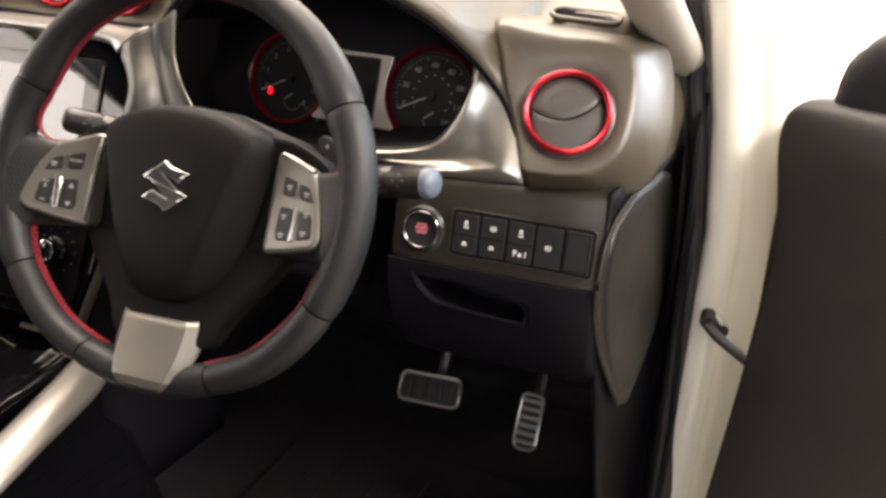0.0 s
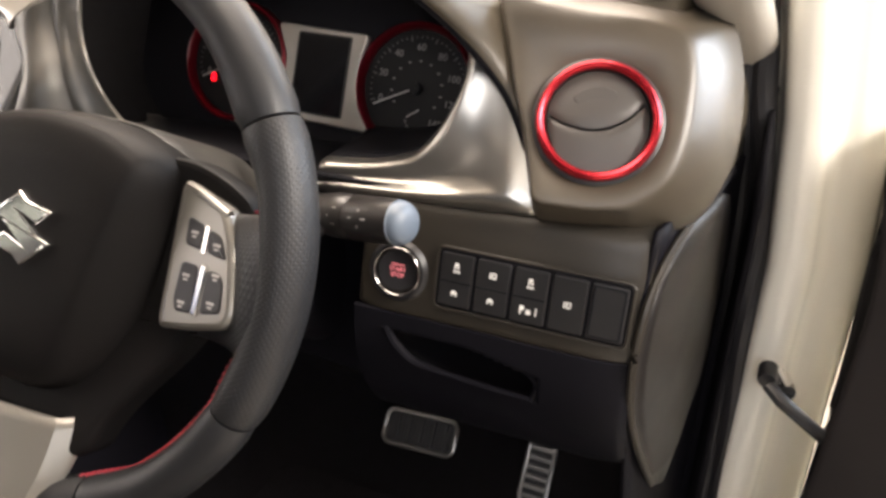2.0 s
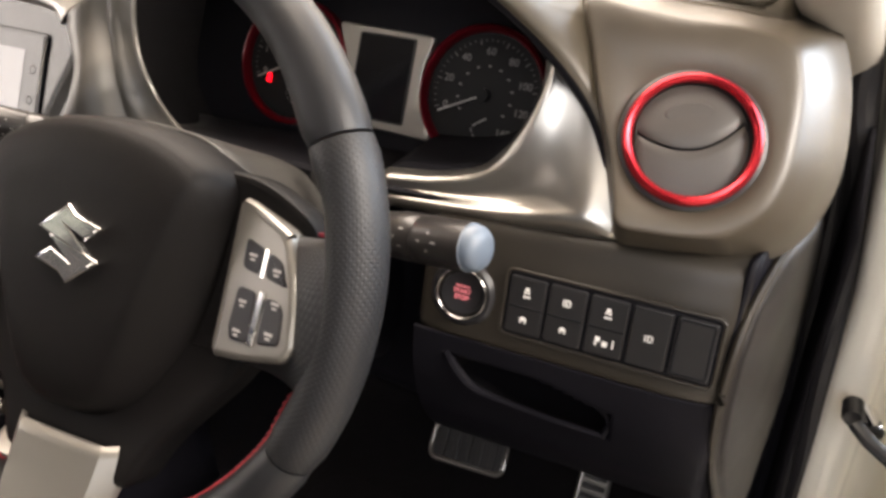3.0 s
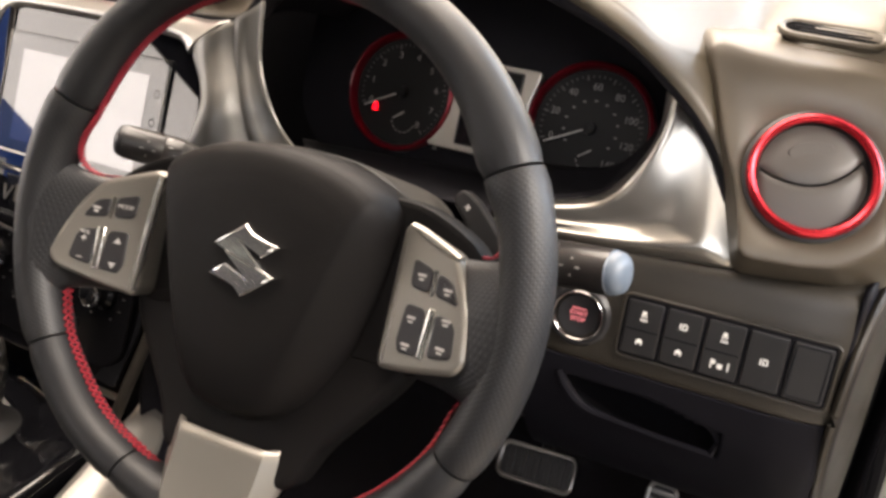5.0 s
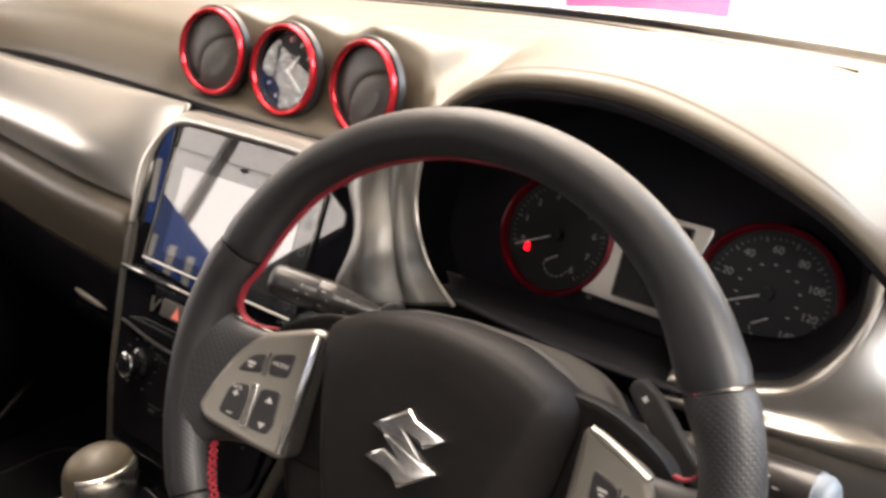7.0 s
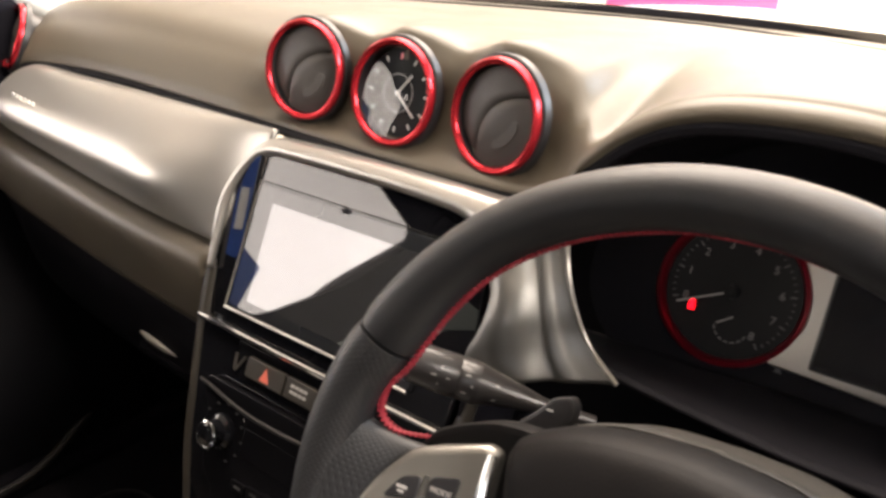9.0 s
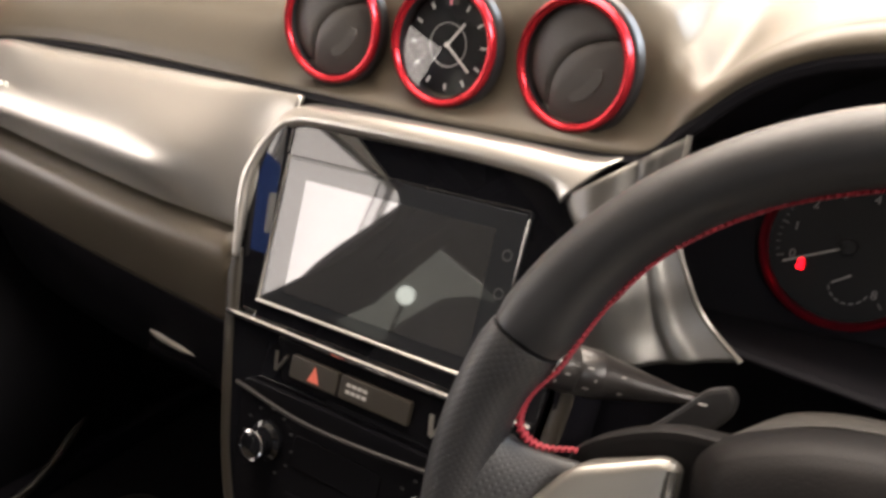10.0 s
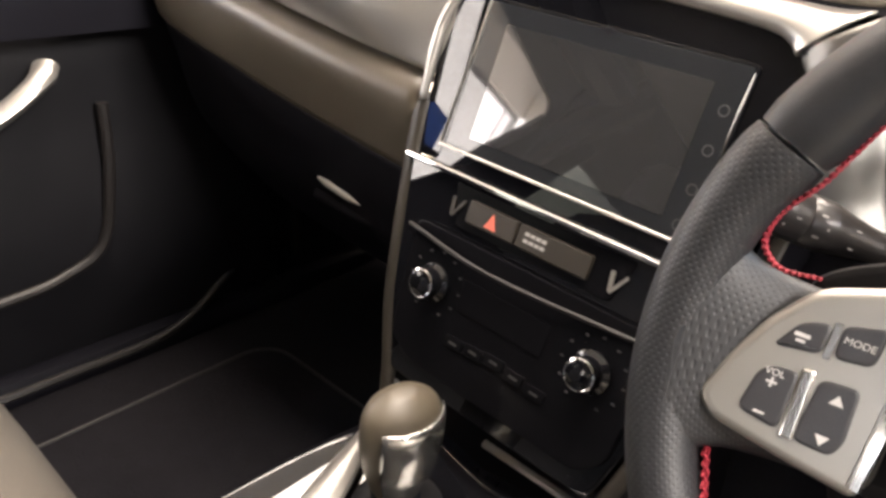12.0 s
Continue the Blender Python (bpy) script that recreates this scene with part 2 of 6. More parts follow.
def rounded(w, h, r, x=0.0, y=0.0, steps=4):
    """The outline of a rounded rectangle."""
    out = []
    for cx, cy, a0 in ((w / 2 - r, h / 2 - r, 0), (-w / 2 + r, h / 2 - r, 90), (-w / 2 + r, -h / 2 + r, 180), (w / 2 - r, -h / 2 + r, 270)):
        for k in range(steps + 1):
            a = radians(a0 + 90 * k / steps)
            out.append((x + cx + r * math.cos(a), y + cy + r * math.sin(a)))
    return out


def soften(points, r, steps=4):
    """An outline whose corners are rounded with about the radius r."""
    out = []
    n = len(points)
    for i in range(n):
        p, a, b = Vector(points[i]), Vector(points[i - 1]), Vector(points[(i + 1) % n])
        d = min(r, (a - p).length * 0.45, (b - p).length * 0.45)
        s, e = p + (a - p).normalized() * d, p + (b - p).normalized() * d
        for k in range(steps + 1):
            f = k / steps
            q = s * (1 - f) ** 2 + p * (2 * f * (1 - f)) + e * f * f
            out.append((q.x, q.y))
    return out


def lathe(profile, sides=48, m=None, cap=True):
    """A turned shape about z; profile: (radius, height)."""
    rows = [[(r * math.cos(2 * math.pi * k / sides), r * math.sin(2 * math.pi * k / sides), z) for k in range(sides)] for r, z in profile]
    bm = skin(rows, closed_u=True)
    if cap and profile[-1][0] < 1e-3:
        bmesh.ops.remove_doubles(bm, verts=bm.verts, dist=1e-5)
    if m:
        bm.transform(m)
    return bm


def torus(r, section, m=None, sides=64):
    """A ring; section: closed list of (outwards, along z)."""
    rows = [[((r + a) * math.cos(2 * math.pi * k / sides), (r + a) * math.sin(2 * math.pi * k / sides), z) for a, z in section] for k in range(sides)]
    bm = skin(rows, closed_u=True, closed_v=True)
    if m:
        bm.transform(m)
    return bm


def round_section(rx, rz, n=12, z=0.0):
    return [(rx * math.cos(2 * math.pi * k / n), z + rz * math.sin(2 * math.pi * k / n)) for k in range(n)]


def merge(*bms):
    """Several bmeshes as one."""
    out = bmesh.new()
    for b in bms:
        me = bpy.data.meshes.new("tmp")
        b.to_mesh(me)
        b.free()
        out.from_mesh(me)
        bpy.data.meshes.remove(me)
    return out


def part(name, bm, mat, parent=None, label="", smooth=True, thick=0.0, sharp=35):
    """Links a bmesh as one mesh object, under a thing or a part."""
    me = bpy.data.meshes.new(name)
    bm.to_mesh(me)
    bm.free()
    me.materials.append(mat)
    for p in me.polygons:
        p.use_smooth = smooth
    if smooth:
        me.set_sharp_from_angle(angle=radians(sharp))
    ob = new(name, me)
    if parent is not None:
        ob.parent = parent
        ob.matrix_parent_inverse = parent.matrix_world.inverted()
    if thick:
        mod = ob.modifiers.new("thickness", "SOLIDIFY")
        mod.thickness, mod.offset = thick, 0.0
    if label:
        ob["label"] = label
    return ob


def lay_grid(ob, rows):
    """Surface coordinates in metres, along the rows and round them, for a skin that is closed round."""
    n = len(rows[0])
    along = [0.0]
    for a, b in zip(rows, rows[1:]):
        along.append(along[-1] + sum((q - p).length for p, q in zip(a, b)) / n)
    middle = rows[len(rows) // 2]
    step = sum((middle[k] - middle[k - 1]).length for k in range(n)) / n
    layer = ob.data.uv_layers.new(name="grip")
    for face in ob.data.polygons:
        ks = [v % n for v in face.vertices]
        wrap = len(ks) == 4 and max(ks) - min(ks) > 1
        for loop, v, k in zip(face.loop_indices, face.vertices, ks):
            layer.data[loop].uv = (along[v // n], step * (n if wrap and k == 0 else k))
    return ob


def thing(name, place, label, category, group="", kind=""):
    """An Empty at a thing's base, which parents its parts."""
    ob = new(name)
    ob.location = place
    ob.matrix_world = Matrix.Translation(place)
    ob.empty_display_size = 0.02
    return tagged(ob, label, category, group, kind)


def writing(name, text, size, m, mat, parent, depth=0.0002, width=0.0):
    """Raised lettering in the built-in font, as a mesh."""
    cu = bpy.data.curves.new(name, "FONT")
    cu.body, cu.size, cu.align_x, cu.align_y, cu.extrude = text, size, "CENTER", "CENTER", depth
    tmp = bpy.data.objects.new("tmp", cu)
    scene.collection.objects.link(tmp)
    me = bpy.data.meshes.new_from_object(tmp.evaluated_get(bpy.context.evaluated_depsgraph_get()))
    bpy.data.objects.remove(tmp)
    bm = bmesh.new()
    bm.from_mesh(me)
    bpy.data.meshes.remove(me)
    bm.transform(m)
    return part(name, bm, mat, parent, smooth=False)


def box(sx, sy, sz, m, bevel=0.0, steps=2):
    return plate(rounded(sx, sy, max(bevel, 0.0004), steps=2) if bevel else [(sx / 2, sy / 2), (-sx / 2, sy / 2), (-sx / 2, -sy / 2), (sx / 2, -sy / 2)], -sz / 2, sz / 2, bevel, steps, m)


def at(m, x, y, z=0.0, roll=0.0):
    return m @ pose(x, y, z, 0, 0, roll)


# ---- showroom round the car ----
WALLP = material("showroom_wall_paint", (0.80, 0.76, 0.69), 0.8, mottle=0.05, mottle_size=0.8)
# for unseen walls, dark so that little light bounces onto the dashboard
WALLD = material("fill_cutting_wall_grey", (0.20, 0.185, 0.165), 0.8, mottle=0.08, mottle_size=0.8)
CEIL = material("grey_ceiling_paint", (0.38, 0.36, 0.33), 0.9, mottle=0.05, mottle_size=0.8)
TILE = material("showroom_floor", (0.42, 0.38, 0.33), 0.25, mottle=0.12, mottle_size=0.4)
PINK = material("pink_banner_cloth", (0.52, 0.030, 0.17), 0.7)
BLUE = material("blue_banner_board", (0.03, 0.10, 0.42), 0.5)
PEACH = material("peach_banner_cloth", (0.85, 0.55, 0.25), 0.7)
BOARD = material("white_board", (0.85, 0.84, 0.80), 0.6)


def slab(name, x0, x1, y0, y1, z0, z1, mat, label, category):
    ob = part(name, box(x1 - x0, y1 - y0, z1 - z0, pose((x0 + x1) / 2, (y0 + y1) / 2, (z0 + z1) / 2)), mat, smooth=False)
    return tagged(ob, label, category, kind="structure")


slab("ground", -6, 6, -8, 8, -0.1, 0.0, TILE, "pale polished tile floor of the showroom", "floor")
slab("wall_north", -6, 6, 8, 8.2, 0, 4.2, WALLP, "warm white showroom wall beyond the windscreen", "wall")
slab("wall_south", -1.6, 6, -8.2, -8, 0, 4.2, WALLD, "unseen wall behind the car, dark grey to cut fill light", "wall")
slab("wall_south_low", -6, -1.6, -8.2, -8, 0, 0.5, WALLP, "warm white wall below the rear window", "wall")
slab("wall_south_high", -6, -1.6, -8.2, -8, 3.6, 4.2, WALLP, "warm white wall above the rear window", "wall")
slab("wall_west", -6.2, -6, 1.6, 8, 0, 4.2, WALLP, "warm white showroom wall", "wall")
slab("wall_west_low", -6.2, -6, -8, 1.6, 0, 0.5, WALLP, "warm white wall below the showroom windows", "wall")
slab("wall_west_high", -6.2, -6, -8, 1.6, 3.6, 4.2, WALLP, "warm white wall above the showroom windows", "wall")
SKY = material("hazy_daylight", (0.8, 0.8, 0.8), 1.0, emit=(1.0, 0.94, 0.86), power=5.5)
tagged(part("backdrop", box(0.02, 11.0, 4.4, pose(-6.9, -3.2, 2.0)), SKY, smooth=False), "bright hazy daylight outside the showroom windows", "backdrop", kind="structure")
tagged(part("backdrop", box(6.0, 0.02, 4.4, pose(-4.0, -8.9, 2.0)), SKY, smooth=False), "bright hazy daylight outside the rear window", "backdrop", kind="structure")
PANEGLASS = glass("window_glass")
for k in range(3):
    y0 = -8 + 3.2 * k
    w = thing("window_%d" % (k + 1), (-6.1, y0 + 1.6, 0.5), "tall showroom window with a slim steel frame", "window", kind="structure")
    for y in (y0 + 0.03, y0 + 3.17):
        part("frame_post", box(0.08, 0.06, 3.1, pose(-6.1, y, 2.05)), STEEL, w, smooth=False)
    for z in (0.53, 3.57):
        part("frame_rail", box(0.08, 3.08, 0.06, pose(-6.1, y0 + 1.6, z)), STEEL, w, smooth=False)
    part("pane", box(0.01, 3.08, 2.98, pose(-6.1, y0 + 1.6, 2.05)), PANEGLASS, w, smooth=False).visible_shadow = False
slab("wall_east", 6, 6.2, -8, 1.0, 0, 4.2, WALLD, "unseen wall beside the open door, dark grey to cut fill light", "wall")
slab("wall_east_front", 6, 6.2, 1.0, 8, 0, 4.2, WALLP, "warm white showroom wall ahead of the open door", "wall")
slab("ceiling", -6.2, 6.2, -8.2, 8.2, 4.2, 4.3, CEIL, "plain grey showroom ceiling", "ceiling")

# ---- car body ----
body = thing("car", (0.0, 0.0, 0.0), "white car with its driver's door standing open", "car")
FLOOR_Z = 0.42
# hinge pillar on the driver's side, with a pressed step in it
rows = []
for z in (0.30, 0.45, 0.60, 0.76, 0.90, 1.04, 1.18, 1.30):
    lean = max(0.0, z - 0.95)
    y = 0.430 - lean * 0.20
    x = 0.004 - lean * 0.16
    rows.append([(0.72 + x, y + 0.06, z), (0.758 + x, y + 0.035, z), (0.766 + x, y - 0.004, z), (0.778 + x, y - 0.016, z), (0.800 + x, y - 0.014, z), (0.812 + x, y + 0.004, z), (0.838 + x, y + 0.012, z), (0.856 + x, y + 0.045, z), (0.87 + x, y + 0.25, z)])
part("hinge_pillar", skin([spline(r, 30) for r in rows]), WHITE, body, "white painted hinge pillar with pressed steps")
part("front_wing", patch([[(0.862, 0.46, 0.30), (0.88, 0.9, 0.30), (0.86, 1.6, 0.35)], [(0.868, 0.46, 0.7), (0.90, 0.9, 0.7), (0.86, 1.6, 0.7)], [(0.85, 0.40, 1.05), (0.84, 0.8, 1.02), (0.78, 1.6, 0.95)]], 12, 12), WHITE, body, thick=0.004)
part("bonnet", patch([[(-0.84, 0.72, 1.10), (0, 0.98, 1.185), (0.84, 0.72, 1.10)], [(-0.80, 1.2, 1.15), (0, 1.3, 1.223), (0.80, 1.2, 1.15)], [(-0.76, 1.7, 1.05), (0, 1.85, 1.13), (0.76, 1.7, 1.05)]], 16, 12), WHITE, body, thick=0.004)
for side in (-1, 1):
    path = spline([(side * 0.722, 0.52, 1.04), (side * 0.708, 0.38, 1.115), (side * 0.69, 0.22, 1.19), (side * 0.63, -0.20, 1.42), (side * 0.57, -0.50, 1.53)], 24)
    part("windscreen_pillar", tube(path, 0.028, 16, flat=0.7), PILLAR, body, "pale grey windscreen pillar trim")
    part("roof_rail", tube(spline([(side * 0.60, -0.36, 1.49), (side * 0.63, -0.6, 1.465), (side * 0.64, -1.0, 1.46)], 10), 0.055, 10), DARK, body)
    part("sill", tube(spline([(side * 0.76, 0.46, 0.36), (side * 0.77, 0.0, 0.36), (side * 0.77, -1.6, 0.36)], 14), 0.05, 10), WHITE, body)
    part("centre_pillar", tube(spline([(side * 0.74, -0.65, 0.36), (side * 0.735, -0.65, 0.95), (side * 0.69, -0.81, 1.26), (side * 0.60, -0.96, 1.50)], 18), 0.05, 10), DARK, body)
    part("rear_pillar", tube(spline([(side * 0.72, -1.9, 0.6), (side * 0.70, -2.0, 1.0), (side * 0.55, -1.8, 1.52)], 14), 0.07, 10), DARK, body)
    part("rear_side_panel", patch([[(side * 0.78, -0.66, 0.36), (side * 0.78, -2.2, 0.4)], [(side * 0.77, -0.66, 0.7), (side * 0.765, -2.2, 0.7)], [(side * 0.755, -0.66, 1.03), (side * 0.74, -2.2, 1.03)]], 8, 8), DARK, body, "dark rear side panel", thick=0.01)
    part("rear_side_header", patch([[(side * 0.685, -0.80, 1.30), (side * 0.67, -2.15, 1.30)], [(side * 0.60, -0.80, 1.53), (side * 0.58, -2.1, 1.53)]], 8, 4), DARK, body, thick=0.01)
    part("rear_quarter", patch([[(side * 0.755, -1.66, 1.03), (side * 0.74, -2.2, 1.03)], [(side * 0.685, -1.62, 1.30), (side * 0.67, -2.15, 1.30)]], 8, 4), DARK, body, thick=0.01)
    part("rear_side_window", patch([[(side * 0.755, -0.66, 1.03), (side * 0.748, -1.66, 1.03)], [(side * 0.685, -0.80, 1.30), (side * 0.678, -1.62, 1.30)]], 6, 6), TINTED, body, "dark privacy glass")
part("roof_panel", patch([[(-0.68, -0.47, 1.51), (0, -0.38, 1.575), (0.68, -0.47, 1.51)], [(-0.69, -1.2, 1.53), (0, -1.2, 1.61), (0.69, -1.2, 1.53)], [(-0.66, -2.1, 1.50), (0, -2.15, 1.57), (0.66, -2.1, 1.50)]], 14, 14), material("headlining_cloth", (0.36, 0.345, 0.32), 0.95, grain=0.4, grain_size=0.002), body, "grey cloth headlining", thick=0.02)
part("rear_end", patch([[(-0.78, -2.2, 0.36), (0.78, -2.2, 0.36)], [(-0.78, -2.24, 0.7), (0.78, -2.24, 0.7)], [(-0.75, -2.25, 1.05), (0.75, -2.25, 1.05)]], 6, 8), DARK, body, thick=0.01)
part("rear_header", patch([[(-0.62, -2.13, 1.46), (0.62, -2.13, 1.46)], [(-0.58, -2.1, 1.55), (0.58, -2.1, 1.55)]], 6, 4), DARK, body, thick=0.01)
part("rear_window", patch([[(-0.74, -2.25, 1.05), (0.74, -2.25, 1.05)], [(-0.62, -2.13, 1.46), (0.62, -2.13, 1.46)]], 6, 6), PANE, body, "clear rear window glass").visible_shadow = False
part("bulkhead", patch([[(-0.74, 0.80, 1.14), (0.74, 0.80, 1.14)], [(-0.74, 0.80, 0.7), (0.74, 0.80, 0.7)], [(-0.74, 0.68, 0.40), (0.74, 0.68, 0.40)]], 4, 10), CARPET, body, thick=0.004)

tagged(part("floor", patch([[(-0.74, 0.70, 0.47), (-0.12, 0.70, 0.47), (0.0, 0.7, 0.52), (0.12, 0.70, 0.47), (0.74, 0.70, 0.47)], [(-0.74, 0.35, FLOOR_Z), (-0.14, 0.35, FLOOR_Z), (0.0, 0.35, 0.56), (0.14, 0.35, FLOOR_Z), (0.74, 0.35, FLOOR_Z)], [(-0.76, -2.0, FLOOR_Z), (-0.14, -2.0, FLOOR_Z), (0.0, -2.0, 0.56), (0.14, -2.0, FLOOR_Z), (0.76, -2.0, FLOOR_Z)]], 40, 24), CARPET, thick=0.01), "black carpeted cabin floor with a raised tunnel", "floor", kind="structure")

# rubber seal of the driver's door opening, with the pillar trim inside it
seal = thing("door_seal", (0.77, 0.40, 0.42), "black rubber weatherstrip round the door opening", "door seal")
path = spline([(0.778, 0.40, 0.40), (0.777, 0.425, 0.58), (0.769, 0.43, 0.75), (0.757, 0.43, 0.90), (0.742, 0.41, 1.02), (0.716, 0.385, 1.165), (0.69, 0.22, 1.26), (0.63, -0.10, 1.42), (0.60, -0.35, 1.50)], 70)
part("outer_lip", tube(path, 0.011, 10), RUBBER, seal)
part("middle_lip", tube([p + Vector((-0.016, 0.002, 0)) for p in path], 0.009, 10), RUBBER, seal)
part("pillar_trim", skin([[p + Vector((-0.022 - 0.006 * j, 0.000 + 0.004 * j, 0)) for p in path] for j in range(6)]), DARK, seal, thick=0.003)

windscreen = tagged(part("windscreen", patch([[(-0.70, 0.54, 1.20), (0, 0.845, 1.215), (0.70, 0.54, 1.20)], [(-0.66, 0.0, 1.32), (0, 0.30, 1.36), (0.66, 0.0, 1.32)], [(-0.58, -0.47, 1.53), (0, -0.38, 1.57), (0.58, -0.47, 1.53)]], 24, 12), PANE), "clear curved windscreen glass", "windscreen", kind="structure")
windscreen.visible_shadow = False
tagged(part("cowl_strip", patch([[(-0.70, 0.53, 1.195), (-0.4, 0.735, 1.206), (0, 0.833, 1.211), (0.4, 0.735, 1.206), (0.70, 0.53, 1.195)], [(-0.70, 0.532, 1.207), (-0.4, 0.737, 1.218), (0, 0.836, 1.223), (0.4, 0.737, 1.218), (0.70, 0.532, 1.207)]], 40, 4), HOOD, thick=0.004), "black strip along the foot of the windscreen", "trim", kind="structure")

# ---- boards and banners in the showroom ----
banner = thing("blue_banner", (-3.0, -2.2, 0.0), "blue slanted banner with white lettering bars", "banner")
ACROSS = Matrix(((0, 0, 1, -3.0), (1, 0, 0, 0), (0, 1, 0, 0), (0, 0, 0, 1)))
part("cloth", plate([(-1.3, 0.9), (-2.62, 0.9), (-2.62, 1.37), (-1.3, 1.72)], -0.01, 0.01, m=ACROSS), BLUE, banner, smooth=False)
for y in (-1.35, -2.65):
    part("post", box(0.05, 0.05, 0.9, pose(-3.0, y, 0.45)), STEEL, banner, smooth=False)
for k in range(7):
    part("lettering_bar", box(0.05, 0.22, 0.006, ACROSS @ pose(-1.55 - 0.15 * k, 1.21, 0.014, 0, 0, -18)), BOARD, banner, smooth=False)


spot = thing("floor_spotlight", (-3.0, -4.55, 0.0), "round white spotlight on a steel stand", "spotlight")
part("base", lathe([(0.22, 0.0), (0.22, 0.015), (0.03, 0.03), (0.0001, 0.03)], 28, pose(-3.0, -4.55, 0.0)), STEEL, spot)
part("pole", tube([(-3.0, -4.55, 0.02), (-3.0, -4.55, 1.62)], 0.014, 10), STEEL, spot)
AIM = look((-3.0, -4.55, 1.70), (0.0, 0.15, 1.0))
part("housing", lathe([(0.04, 0.14), (0.07, 0.10), (0.085, 0.0), (0.079, -0.004), (0.0001, 0.004)], 28, AIM), STEEL, spot)
part("lamp_face", lathe([(0.075, -0.006), (0.0001, -0.012)], 28, AIM, cap=False), material("lit_lamp_face", (0.9, 0.9, 0.9), 0.5, emit=(1.0, 0.97, 0.92), power=75.0), spot, "glowing lamp face")


def far_banner(name, x0, x1, z0, z1, mat, label):
    ob = thing(name, ((x0 + x1) / 2, 7.9, z0), label, "banner")
    part("cloth", box(x1 - x0, 0.02, z1 - z0, pose((x0 + x1) / 2, 7.94, (z0 + z1) / 2)), mat, ob, smooth=False)


far_banner("pink_banner", -3.75, -1.95, 0.9, 1.5, PINK, "pink cloth banner on the far wall")
far_banner("blue_poster", -4.2, -1.9, 1.5, 2.6, BLUE, "blue poster on the far wall")
far_banner("peach_banner", -1.2, 1.8, 0.9, 2.6, PEACH, "pale peach banner on the far wall")

for s in (-1, 1):
    part("kick_panel", patch([[(s * 0.745, 0.70, 1.10), (s * 0.745, 0.40, 1.05), (s * 0.752, 0.34, 0.98)], [(s * 0.745, 0.70, 0.75), (s * 0.745, 0.45, 0.75), (s * 0.755, 0.40, 0.75)], [(s * 0.745, 0.70, 0.42), (s * 0.745, 0.45, 0.42), (s * 0.765, 0.40, 0.42)]], 8, 10), CARPET, body, thick=0.004)
    part("sill_trim", patch([[(s * 0.70, 0.66, 0.42), (s * 0.70, 0.0, 0.42), (s * 0.70, -1.0, 0.42)], [(s * 0.715, 0.66, 0.455), (s * 0.715, 0.0, 0.455), (s * 0.715, -1.0, 0.455)], [(s * 0.77, 0.44, 0.455), (s * 0.77, 0.0, 0.455), (s * 0.77, -1.0, 0.455)]], 12, 8), DARK, body, thick=0.004)
part("dash_end_wall", patch([[(-0.735, 0.20, 1.05), (-0.74, 0.46, 1.05)], [(-0.735, 0.20, 0.75), (-0.745, 0.46, 0.75)], [(-0.72, 0.34, 0.42), (-0.745, 0.46, 0.42)]], 6, 10), DARK, body, thick=0.004)


# ---- dashboard ----
dash = thing("dashboard", (0.0, 0.25, FLOOR_Z), "grey-brown moulded dashboard with silver trim", "dashboard")
# lower edge of the soft upper pad: along the passenger side, under the centre vents, over the gauges, round the end vent
EDGE = [(-0.74, 0.30, 1.02), (-0.69, 0.235, 1.05), (-0.641, 0.205, 1.085), (-0.608, 0.197, 1.106), (-0.56, 0.193, 1.1155), (-0.48, 0.195, 1.121), (-0.39, 0.198, 1.1217), (-0.28, 0.201, 1.118), (-0.14, 0.203, 1.1125), (0.0, 0.203, 1.107), (0.09, 0.203, 1.106), (0.14, 0.202, 1.1075), (0.165, 0.20, 1.1135), (0.186, 0.20, 1.136), (0.2185, 0.20, 1.165), (0.258, 0.198, 1.183), (0.31, 0.196, 1.190), (0.37, 0.194, 1.188), (0.435, 0.192, 1.172), (0.50, 0.184, 1.147), (0.541, 0.190, 1.117), (0.574, 0.197, 1.081), (0.594, 0.199, 1.041), (0.603, 0.207, 1.005), (0.615, 0.212, 0.992), (0.645, 0.215, 0.990), (0.672, 0.222, 0.990), (0.692, 0.237, 0.994), (0.708, 0.258, 1.000), (0.718, 0.30, 1.003), (0.726, 0.40, 1.005)]
edge = spline(EDGE, 260)
rows = [[], [], [], [], [], []]
